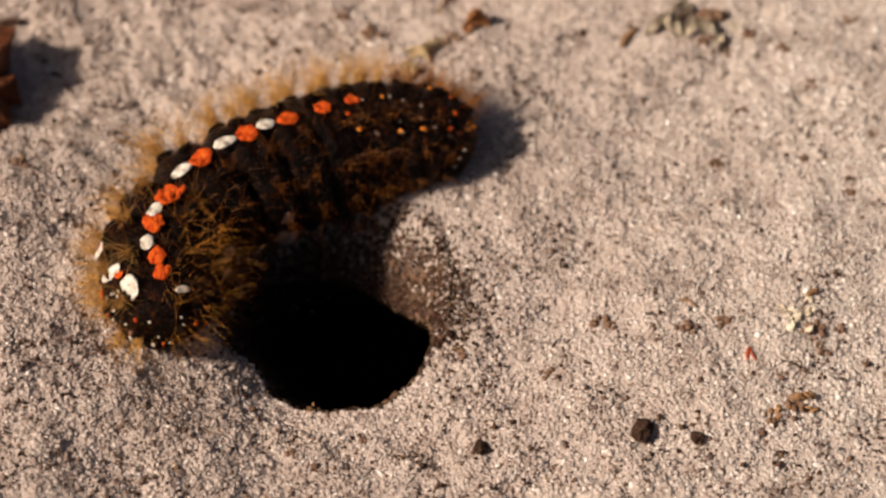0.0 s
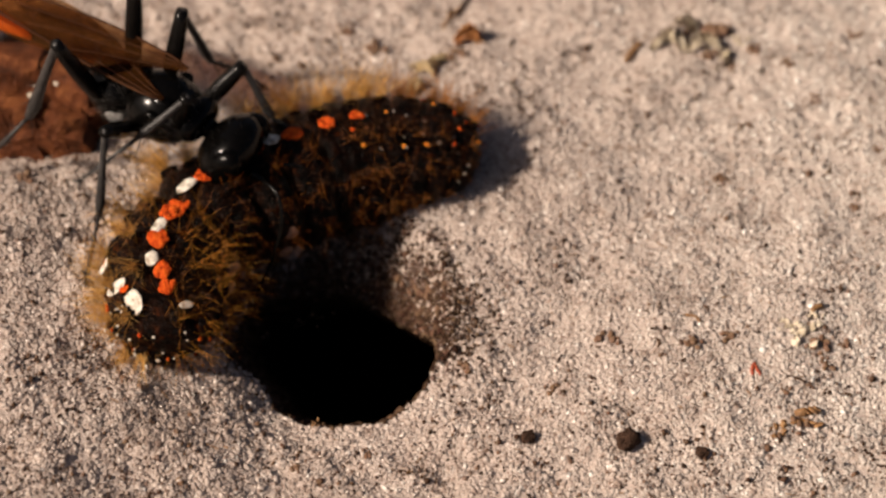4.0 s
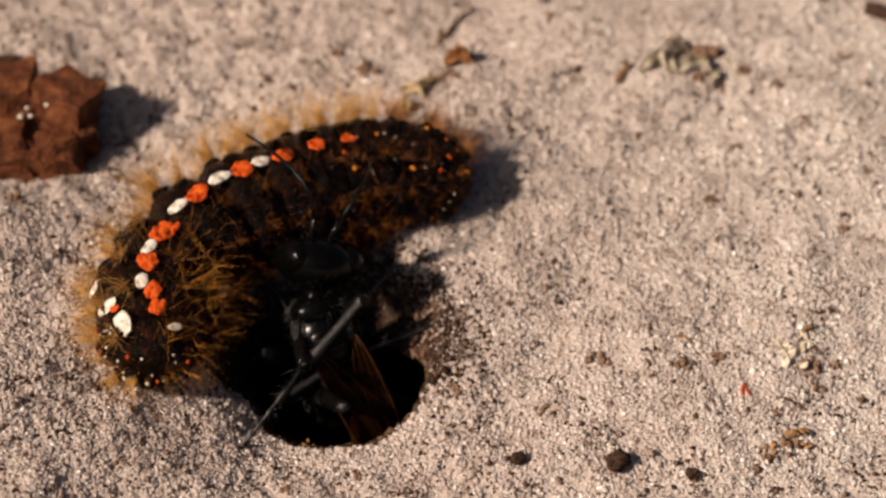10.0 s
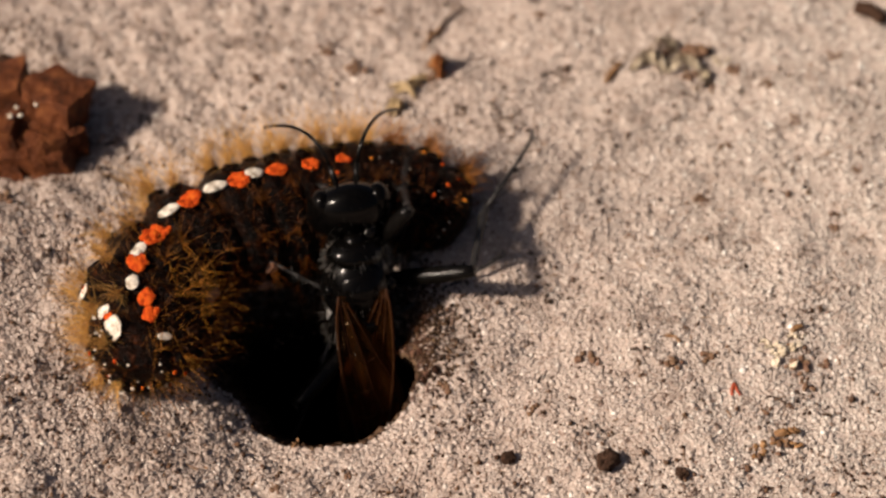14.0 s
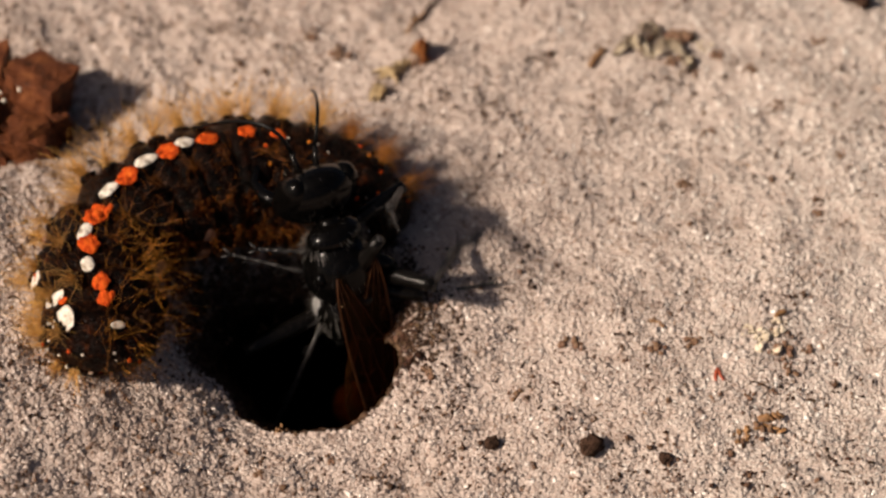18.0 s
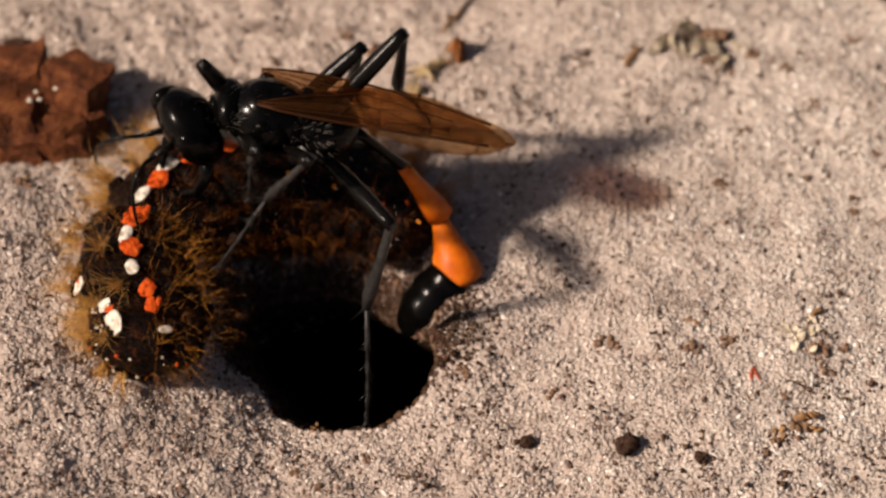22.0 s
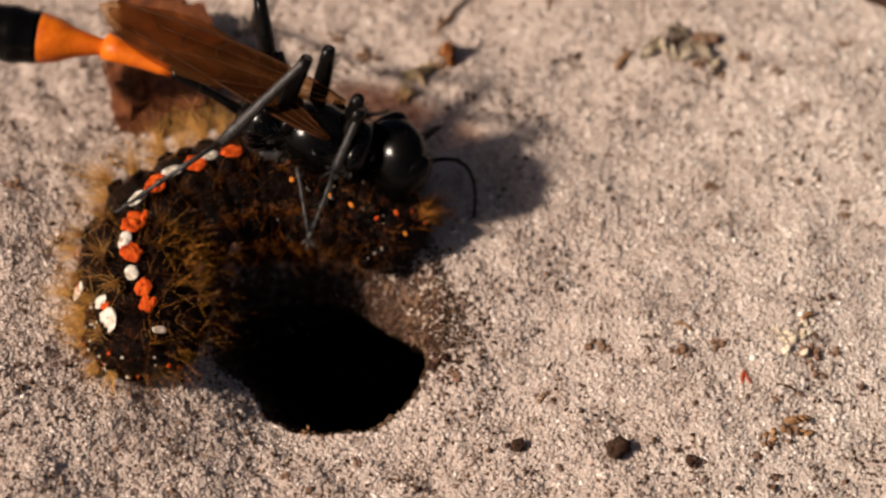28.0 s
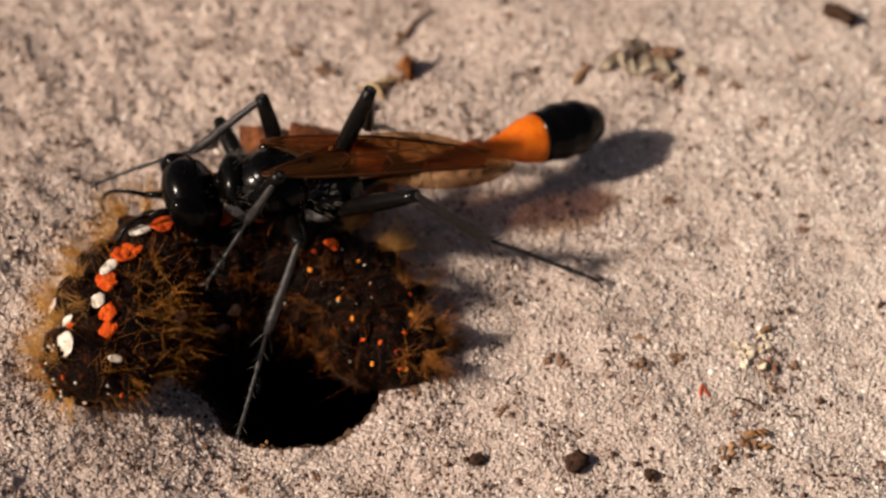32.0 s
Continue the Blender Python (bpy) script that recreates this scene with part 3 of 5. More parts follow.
def build_thorax():
    bm = bmesh.new()
    ball(bm, (0.75, 0, 0.1), (1.75, 1.28, 1.25), None, 28, 18)
    ball(bm, (1.0, 0, 0.75), (0.95, 0.9, 0.62), None, 24, 14)
    tho = part("thorax", bm, M_BLACK, wasp)
    bm = bmesh.new()
    ball(bm, (2.35, 0, 0.35), (0.62, 1.02, 0.72), None, 24, 14)
    tube(bm, [(2.5, 0, 0.2), (3.1, 0, 0.2)], (0.5, 0.32), 12)
    part("collar", bm, M_BLACK, tho)
    bm = bmesh.new()
    ball(bm, (-0.55, 0, 0.85), (0.42, 0.8, 0.42), None, 20, 12)
    part("scutellum", bm, M_BLACK, tho)
    bm = bmesh.new()
    vs = ball(bm, (-1.35, 0, 0.0), (1.45, 1.15, 1.1), None, 28, 18)
    rough_up(bm, 0.04, 3.0, 4, vs)
    part("propodeum", bm, M_BLACK, tho)
    for s in (-1, 1):
        bm = bmesh.new()
        ball(bm, (1.0, s * 1.05, 0.75), (0.3, 0.2, 0.2), None, 12, 8)
        part("wing_socket", bm, M_BLACK, tho)
        bm = bmesh.new()
        vs = ball(bm, (-1.0, s * 0.88, -0.35), (0.55, 0.24, 0.42), None, 16, 10)
        rough_up(bm, 0.05, 4.0, 2, vs)
        part("silver_patch", bm, M_FUZZ, tho, "silvery haired patch")
    for o in (tho, *tho.children):
        o.data.transform(Matrix.Diagonal((1.0, 1.16, 1.14, 1)))
    fuzz("bristle_coat", tho, [((0.75, 0, 0.1), (1.75, 1.48, 1.42)), ((-1.35, 0, 0), (1.45, 1.33, 1.25)), ((2.35, 0, 0.4), (0.62, 1.18, 0.82))], 240, 0.34, 5)
    fuzz("silver_coat", tho, [((-0.9, 0.85, 0.1), (1.0, 0.62, 0.9)), ((-0.9, -0.85, 0.1), (1.0, 0.62, 0.9)), ((2.0, 0.85, 0.2), (0.5, 0.42, 0.6)), ((2.0, -0.85, 0.2), (0.5, 0.42, 0.6))], 760, 0.32, 8, M_SILVER, "fine silvery hairs")
    return tho


def build_head():
    """The head, face along +x, joint at its origin."""
    bm = bmesh.new()
    ball(bm, (0.87, 0, 0.0), (0.95, 1.56, 1.2), None, 28, 18)
    h = part("head", bm, M_BLACK, wasp)
    for s in (-1, 1):
        bm = bmesh.new()
        ball(bm, (1.0, s * 1.05, 0.02), (0.68, 0.58, 1.02), None, 22, 14)
        part("eye", bm, M_EYE, h, "large glossy black compound eye")
        bm = bmesh.new()
        pts = [(1.2, s * 0.9, -0.8), (1.85, s * 1.25, -1.2), (2.5, s * 1.25, -1.5), (3.05, s * 0.85, -1.65), (3.3, s * 0.4, -1.7)]
        tube(bm, pts, (0.34, 0.28, 0.22, 0.15, 0.05), 10, 0.7)
        part("mandible", bm, M_BLACK, h, "curved black jaw")
        bm = bmesh.new()
        tube(bm, [(1.6, s * 0.32, 0.0), (2.0, s * 0.42, 0.3), (2.4, s * 0.5, 0.5)], (0.14, 0.13, 0.1), 8)
        pts = [(2.4 + 0.31 * k, s * (0.5 + 0.12 * k + 0.012 * k * k), 0.5 + 0.26 * k - 0.055 * k * k) for k in range(10)]
        tube(bm, pts, [0.08 - 0.003 * k for k in range(10)], 8)
        part("antenna", bm, M_LEG, h, "long black antenna")
    for y, z in ((0, 0.95), (0.22, 1.05), (-0.22, 1.05)):
        bm = bmesh.new()
        ball(bm, (1.05 - 0.6 * abs(y), y, z + 0.05), (0.1, 0.1, 0.1), None, 10, 8)
        part("ocellus", bm, M_EYE, h)
    bm = bmesh.new()
    ball(bm, (1.62, 0, -0.62), (0.25, 0.6, 0.42), None, 16, 10)
    part("clypeus", bm, M_BLACK, h)
    for o in (h, *h.children):
        o.data.transform(Matrix.Translation((0.15 * MM, 0, 0)) @ Matrix.Diagonal((1.12, 1.06, 1.34, 1)))
    fuzz("bristle_coat", h, [((1.1, 0, 0), (1.1, 1.35, 1.5))], 70, 0.28, 6)
    return h


def build_waist():
    """Stalk along -x from its joint."""
    bm = bmesh.new()
    tube(bm, [(0.3, 0, -0.1), (-0.6, 0, 0), (-1.6, 0, 0.02), (-2.4, 0, 0.03), (-2.75, 0, 0.03)], (0.3, 0.2, 0.19, 0.22, 0.27), 14)
    pet = part("petiole", bm, M_BLACK, wasp, "thin black waist stalk")
    bm = bmesh.new()
    tube(bm, [(-2.6, 0, 0.03), (-3.0, 0, 0.03), (-3.7, 0, 0.03), (-4.3, 0, 0.02), (-4.75, 0, 0)], (0.25, 0.29, 0.38, 0.5, 0.56), 16)
    stalk = part("second_stalk", bm, M_ABDO, pet, "orange second stalk segment")
    bm = bmesh.new()
    xs = [0.25 - 3.3 * k / 14 for k in range(15)]
    rs = [0.40 + 0.86 * smooth01((0.25 - x) / 3.5) ** 1.4 + 0.02 * math.sin(x * 5) for x in xs]
    for k in range(1, 6):
        xs.append(-3.05 - 0.5 * math.sin(k * math.pi / 10))
        rs.append(max(0.1, rs[14] * math.cos(k * math.pi / 10)))
    tube(bm, [(x, 0, 0) for x in xs], rs, 22)
    ball(bm, (0.1, 0, 0), (0.55, 0.46, 0.46), None, 18, 10)
    red = part("gaster", bm, M_ABDO, pet, "glossy orange abdomen segments")
    bm = bmesh.new()
    xs = [-3.1 - 3.5 * k / 16 for k in range(17)]
    tube(bm, [(x, 0, 0) for x in xs], [max(0.05, (1.27 + 0.26 * math.sin(min(1.0, 1.7 * k / 16) * math.pi / 2)) * (1 - (k / 16) ** 3.0) ** 0.5 * (0.975 + 0.025 * math.cos(x * 6.0))) for k, x in enumerate(xs)], 22)
    tip = part("gaster_tip", bm, M_BLACK, pet, "glossy black abdomen tip")
    for o in (red, tip):
        o.data.transform(Matrix.Diagonal((0.92, 0.83, 0.83, 1)))
    pet.data.transform(Matrix.Diagonal((1.21, 1, 1, 1)))
    stalk.data.transform(Matrix.Translation((-3.15 * MM, 0, 0)) @ Matrix.Diagonal((1.37, 1, 1, 1)) @ Matrix.Translation((2.6 * MM, 0, 0)))
    return pet, stalk, red, tip


def build_wing(s, length, wide):
    """One narrow wing that lies back along -x, rippled and thin."""

    def edge(f):
        lead = 0.16 * math.sin(math.pi * min(1.0, f ** 0.7))
        trail = 0.08 + 0.80 * math.sin(math.pi * f ** 1.25 * 0.93) ** 0.85
        if f > 0.88:
            k = math.sqrt(max(0.0, 1 - ((f - 0.88) / 0.12) ** 2))
            lead, trail = lead * k - 0.22 * (1 - k), trail * k + 0.22 * (1 - k)
        return lead, trail

    def point(f, v):
        lead, trail = edge(f)
        y = lead - (lead + trail) * v
        z = 0.35 * math.sin(f * 2.4) - 0.25 * v * f + 0.045 * math.sin(v * 15 + f * 3) * math.sin(math.pi * f)
        return -length * f, s * wide * y, z

    bm = bmesh.new()
    na, nb = 26, 8
    grids = []
    for dz in (0.0, -0.025):
        grids.append([[bm.verts.new(Vector(point(a / na, b / nb)) + Vector((0, 0, dz))) for b in range(nb + 1)] for a in range(na + 1)])
    for g in grids:
        for a in range(na):
            for b in range(nb):
                bm.faces.new((g[a][b], g[a + 1][b], g[a + 1][b + 1], g[a][b + 1]))
    w = part("wing", bm, M_WING, wasp, "smoky brown translucent wing")
    bm = bmesh.new()

    def vein(pts2, r):
        out = []
        for (f, v), (f2, v2) in zip(pts2, pts2[1:]):
            for k in range(5):
                out.append(Vector(point(f + (f2 - f) * k / 5, v + (v2 - v) * k / 5)) + Vector((0, 0, 0.01)))
        tube(bm, out, [r] * len(out), 6)

    vein([(0.0, 0.05), (0.4, 0.03), (0.75, 0.04), (0.93, 0.1)], 0.05)
    vein([(0.02, 0.3), (0.25, 0.28), (0.5, 0.24), (0.8, 0.3)], 0.024)
    vein([(0.02, 0.6), (0.25, 0.55), (0.5, 0.5), (0.7, 0.62)], 0.022)
    vein([(0.05, 0.9), (0.3, 0.82), (0.5, 0.9)], 0.02)
    vein([(0.46, 0.03), (0.52, 0.25), (0.5, 0.5)], 0.02)
    vein([(0.62, 0.03), (0.66, 0.26), (0.64, 0.55)], 0.02)
    vein([(0.3, 0.27), (0.36, 0.55), (0.34, 0.8)], 0.02)
    part("venation", bm, M_VEIN, w, "dark brown wing veins")
    return w


LEGS = {  # hip, length of the thigh, length of the shin with the foot
    "front": ((1.55, 0.6, -0.75), 3.2, 5.4),
    "middle": ((0.1, 0.75, -0.95), 4.3, 7.8),
    "hind": ((-1.35, 0.75, -0.75), 4.9, 10.0),
}


def build_leg(kind, s):
    hip, a, b = LEGS[kind]
    rng = random.Random(len(kind) * 3 + s)
    bm = bmesh.new()
    ball(bm, (0.35, 0, -0.02), (0.55, 0.36, 0.38), None, 14, 9)
    n = 9
    tube(bm, [(0.5 + (a - 0.4) * k / n, 0, 0.04 * math.sin(math.pi * k / n)) for k in range(n + 1)], [0.2 + 0.16 * math.sin(math.pi * (0.12 + 0.78 * k / n)) for k in range(n + 1)], 12)
    thigh = part("thigh", bm, M_LEG, wasp)
    thigh.location = Vector((hip[0], s * hip[1], hip[2])) * MM
    bm = bmesh.new()
    t = 0.47 * b
    sag = -0.085 * b
    tube(bm, [(-0.12, 0, 0.02), (0.25, 0, -0.04), (0.5 * t, 0, 0.5 * sag), (0.85 * t, 0, 0.92 * sag), (t, 0, sag)], [q * (1.0 if kind == "hind" else 0.74) for q in (0.15, 0.18, 0.21, 0.28, 0.19)], 10)
    pts, rad = [], []
    joints = (0.0, 0.36, 0.56, 0.72, 0.85, 0.97)
    for u, v in zip(joints, joints[1:]):
        for f, r in ((0.0, 0.085), (0.75, 0.115), (0.97, 0.13)):
            g = u + (v - u) * f
            pts.append((t + (b - t) * g, 0, sag * (1 - g) ** 1.4))
            rad.append(r * (1 - 0.25 * u) * (0.95 if kind == "hind" else 0.8))
    tube(bm, pts, rad, 8)
    for s2 in (-1, 1):
        tube(bm, [(b * 0.985, 0, 0), (b + 0.22, s2 * 0.16, 0.03), (b + 0.3, s2 * 0.22, -0.12)], (0.06, 0.045, 0.012), 6)
    shin = part("shin", bm, M_SHIN, thigh, "grey dusted shin and foot")
    shin.location = (a * MM, 0, 0)
    verts, faces = [], []
    for k in range(46):
        f = rng.uniform(0.2, 0.96)
        x = b * f
        z = sag * (x / t) if x < t else sag * (1 - (x - t) / (b - t)) ** 1.4
        an = rng.uniform(0, math.tau)
        d = Vector((0.8, math.cos(an), math.sin(an)))
        hair(verts, faces, Vector((x, 0.1 * math.cos(an), z + 0.1 * math.sin(an))), d, rng.uniform(0.22, 0.5), 0.02, Vector((0.1, 0, 0)))
    for s2 in (-1, 1):
        hair(verts, faces, Vector((t, s2 * 0.1, sag)), Vector((0.8, s2 * 0.5, -0.4)), 0.85, 0.035, Vector((0.1, 0, 0)))
    listed("spine_fringe", verts, faces, M_BRISTLE, shin, "short stiff leg spines")
    return thigh, shin


thorax = build_thorax()
head = build_head()
petiole, second_stalk, gaster, gaster_tip = build_waist()
wings = [build_wing(s, 10.6, 2.3) for s in (1, -1)]
legs = {(k, s): build_leg(k, s) for k in LEGS for s in (1, -1)}


def bone(d, pole):
    """A turn whose x axis is d and whose z axis leans to pole."""
    x = d.normalized()
    z = pole - x * pole.dot(x)
    z = z.normalized() if z.length > 1e-5 else x.orthogonal().normalized()
    y = z.cross(x)
    return Matrix((x, y, z)).transposed().to_4x4()


TRACKS = {}


def track(ob, t, m):
    TRACKS.setdefault(ob, []).append((t, m))


def at_mm(x, y, z, m=None):
    return Matrix.Translation(Vector((x, y, z)) * MM) @ (m or Matrix.Identity(4))


def stance(t, body, neck, waist, tail, feet, wing=(0.0, 0.0, 0.0), bend=(0.0, 0.0), knees={}):
    """The wasp at t: body x, y, z, yaw, pitch, roll; yaw and pitch of neck, waist and tail; six feet in mm: front, middle, hind, left before right; knees: where a leg bends, if not upwards."""
    x, y, z, yaw, pitch, roll = body
    m = pose(x * MM, y * MM, z * MM, roll, -pitch, yaw)
    track(wasp, t, m)
    track(head, t, at_mm(2.95, 0, 0.2, pose(0, 0, 0, 0, -neck[1], neck[0])))
    track(petiole, t, at_mm(-2.6, 0, 0, pose(0, 0, 0, 0, waist[1], waist[0])))
    first = pose(0, 0, 0, 0, 0.35 * tail[1], 0.35 * tail[0])
    g = at_mm(-3.15, 0, 0, first)
    track(second_stalk, t, g @ at_mm(3.15, 0, 0))
    g = g @ at_mm(-2.75, 0, 0, pose(0, 0, 0, 0, 0.65 * tail[1], 0.65 * tail[0]))
    track(gaster, t, g)
    track(gaster_tip, t, g @ at_mm(-2.67, 0, 0, pose(0, 0, 0, 0, bend[1], bend[0])) @ at_mm(2.67, 0, 0))
    for w, s in zip(wings, (1, -1)):
        track(w, t, at_mm(1.3, s * 0.95, 1.75 + 0.08 * s, pose(0, 0, 0, 0, max(-14, wing[1] - 6 + 0.8 * waist[1]), s * (5 - wing[0]) + 0.3 * waist[0] + wing[2])))
    inv = m.inverted()
    for (kind, s), (thigh, shin) in legs.items():
        hip, a, b = LEGS[kind]
        h = Vector((hip[0], s * hip[1], hip[2]))
        k = ("front", "middle", "hind").index(kind) * 2 + (0 if s > 0 else 1)
        foot = inv @ (Vector(feet[k]) * MM) / (MM * GROW)
        v = foot - h
        d = min(max(v.length, b - a + 0.3), a + b - 0.05)
        v = v.normalized() * d
        pole = Vector((0.25 if kind == "front" else (0.0 if kind == "middle" else -0.35), s * 0.55, 1.0))
        if k in knees:
            pole = inv @ (Vector(knees[k]) * MM) / (MM * GROW) - h
        c = (a * a + d * d - b * b) / (2 * a * d)
        u = v.normalized()
        n = (pole - u * pole.dot(u)).normalized()
        knee = u * (a * c) + n * (a * math.sqrt(max(0.0, 1 - c * c)))
        up = bone(knee, n)
        low = bone(v - knee, n)
        track(thigh, t, at_mm(*h, up))
        track(shin, t, at_mm(a, 0, 0, up.inverted() @ low))


def crawl(t, backs):
    """The caterpillar at t: the crest of each segment in mm, from the front to the rear."""
    pts = [Vector(p) - Vector((0, 0, 0.85 * smooth01((i - 6) / 5))) for i, p in enumerate(backs)]
    if t >= 29:
        # the rear is drawn into the burrow, the middle sags behind its mouth
        pts = [p + Vector((-1.5, 0.3, -0.7)) * smooth01((i - 8) / 5) + Vector((0, 0.6 + 1.3 * smooth01((t - 30) / 1.5), -1.4)) * (smooth01((i - 4) / 3) * smooth01((12.5 - i) / 3)) for i, p in enumerate(pts)]
    for i, seg in enumerate(segments):
        d = pts[min(i + 1, 13)] - pts[max(i - 1, 0)]
        lean = Vector((0.0, 0.28 - 0.16 * smooth01((i - 1) / 3), 1.0))
        if i < 2:
            lean = Vector((-0.1, -0.55 + 0.35 * i, 0.9))
        m = bone(d, lean)
        zaxis = m.to_3x3() @ Vector((0, 0, 1))
        c = pts[i] - zaxis * (SEG_R[i] * 0.96)
        track(seg, t, at_mm(*c, m))


# ---- loose things on the sand ----
def chunk(bm, c, size, seed, square=0.5, rough=0.12, rot=None, fine=3):
    """A lump between a ball and a box, with an uneven skin."""
    vs = bmesh.ops.create_icosphere(bm, subdivisions=fine, radius=1.0)["verts"]
    for v in vs:
        p = Vector([math.copysign(abs(q) ** square, q) for q in v.co])
        p += noise.noise_vector(p * 1.3 + Vector((seed * 2.1, 0, seed))) * rough + noise.noise_vector(p * 3.5 + Vector((seed, 0, 0))) * rough * 0.45
        p = Vector((p.x * size[0], p.y * size[1], p.z * size[2]))
        v.co = Vector(c) + ((rot @ p) if rot else p)


def lump(name, x, y, size, mat, seed, label, category, turn=0.0, square=0.75, rough=0.3, group=""):
    """A small thing that rests half a grain deep in the sand."""
    bm = bmesh.new()
    chunk(bm, (0, 0, size[2] * 0.8), size, seed, square, rough, None, 4)
    ob = part(name, bm, mat)
    ob.matrix_world = pose(x * MM, y * MM, height(x, y) * MM, 0, 0, turn)
    return tagged(ob, label, category, group=group)


def stick(name, x, y, length, r, turn, mat, label, category, bow=0.1, tilt=0.0, group=""):
    bm = bmesh.new()
    n = 6
    tube(bm, [(length * (k / n - 0.5), bow * length * math.sin(math.pi * k / n), r * 0.8 + tilt * length * k / n) for k in range(n + 1)], [r * (0.75 + 0.3 * math.sin(0.6 + 2.2 * k / n)) for k in range(n + 1)], 7)
    rough_up(bm, r * 0.2, 4.0, 3)
    ob = part(name, bm, mat)
    ob.matrix_world = pose(x * MM, y * MM, height(x, y) * MM, 0, 0, turn)
    return tagged(ob, label, category, group=group)


def tuft(x, y, size, seed, name="lichen_tuft", piece="lichen_flake", mat=M_MOSS, label="grey green crusty lichen tuft", category="lichen", group="lichen tufts on the sand", thick=0.22):
    """A crumbled tuft of small curled flakes."""
    rng = random.Random(seed)
    ob = tagged(new(name), label, category, group=group)
    for k in range(9):
        bm = bmesh.new()
        d, a = size * rng.random() ** 0.6, rng.uniform(0, math.tau)
        turn = Euler((rng.uniform(-0.8, 0.8), rng.uniform(-0.8, 0.8), rng.uniform(0, 6))).to_matrix()
        s = size * rng.uniform(0.22, 0.42)
        chunk(bm, (d * math.cos(a), d * math.sin(a), s * 0.5), (s, s * 0.75 if thick > 0.5 else s * 0.6, s * thick), seed + k, 0.8, 0.5, turn, 2)
        part(piece, bm, mat, ob)
    ob.matrix_world = pose(x * MM, y * MM, height(x, y) * MM)
    return ob


LICHEN = ("lichen_tuft", "lichen_flake", "grey green crusty lichen tuft", "lichen", "lichen tufts on the sand")


def curl(x, y, length, width, rise, seed, mat, name, piece, label, category, group, count):
    """A small heap of curled strips that arch up from the sand."""
    rng = random.Random(seed)
    ob = tagged(new(name), label, category, group=group)
    for k in range(count):
        bm = bmesh.new()
        size = rng.uniform(0.55, 1.0)
        a, off = rng.uniform(0, math.tau), Vector((rng.gauss(0, 0.3), rng.gauss(0, 0.25), 0)) * length * 0.5
        way, side = Vector((math.cos(a), math.sin(a), 0)), Vector((-math.sin(a), math.cos(a), 0))
        twist = rng.uniform(-1.2, 1.2)
        grid = []
        for i in range(9):
            u = i / 8 - 0.5
            mid = off + way * (u * length * size) + side * (0.5 * u * u * length * rng.uniform(0.8, 1.2)) + Vector((0, 0, 0.05 + rise * size * (1 - 4 * u * u) * 0.8))
            half = width * size * 0.5 * (1 - 1.6 * u * u) * rng.uniform(0.75, 1.2)
            lean = side * math.cos(twist + u * 2) + Vector((0, 0, 1)) * math.sin(twist + u * 2)
            row = []
            for j in (-1, -0.3, 0.4, 1):
                p = mid + lean * (half * j) + Vector((0, 0, 0.18 * half * j * j))
                row.append(bm.verts.new(p + noise.noise_vector(p * 3.0 + Vector((seed, k, 0))) * 0.08))
            grid.append(row)
        for r0, r1 in zip(grid, grid[1:]):
            for j in range(3):
                bm.faces.new((r0[j], r0[j + 1], r1[j + 1], r1[j]))
        bmesh.ops.solidify(bm, geom=bm.faces[:], thickness=0.06)
        part(piece, bm, mat, ob)
    ob.matrix_world = pose(x * MM, y * MM, height(x, y) * MM)
    return ob


def slab(bm, c, size, seed, turn, tip):
    """An angular flake of bark: the hull of a jittered block, split and roughened."""
    rng = random.Random(seed)
    own = bmesh.new()
    for x in (-1, -0.2, 1):
        for y in (-1, 0.3, 1):
            for z in (-1, 1):
                own.verts.new((x + rng.uniform(-0.3, 0.2), y + rng.uniform(-0.3, 0.2), z + rng.uniform(-0.22, 0.22)))
    hull = bmesh.ops.convex_hull(own, input=own.verts)
    bmesh.ops.delete(own, geom=list({g for g in hull["geom_interior"] + hull["geom_unused"] if isinstance(g, bmesh.types.BMVert)}), context="VERTS")
    bmesh.ops.subdivide_edges(own, edges=own.edges, cuts=5, use_grid_fill=True)
    rot = Matrix.Rotation(radians(turn), 3, "Z") @ Matrix.Rotation(radians(tip), 3, "X")
    for v in own.verts:
        p = Vector((v.co.x * size[0], v.co.y * size[1], v.co.z * size[2]))
        p += noise.noise_vector(p * 0.9 + Vector((seed * 2.1, 0, seed))) * 0.2 + noise.noise_vector(p * 3.2 + Vector((seed, 0, 0))) * 0.07
        v.co = Vector(c) + rot @ p
    me = bpy.data.meshes.new("slab")
    own.to_mesh(me)
    own.free()
    bm.from_mesh(me)
    bpy.data.meshes.remove(me)


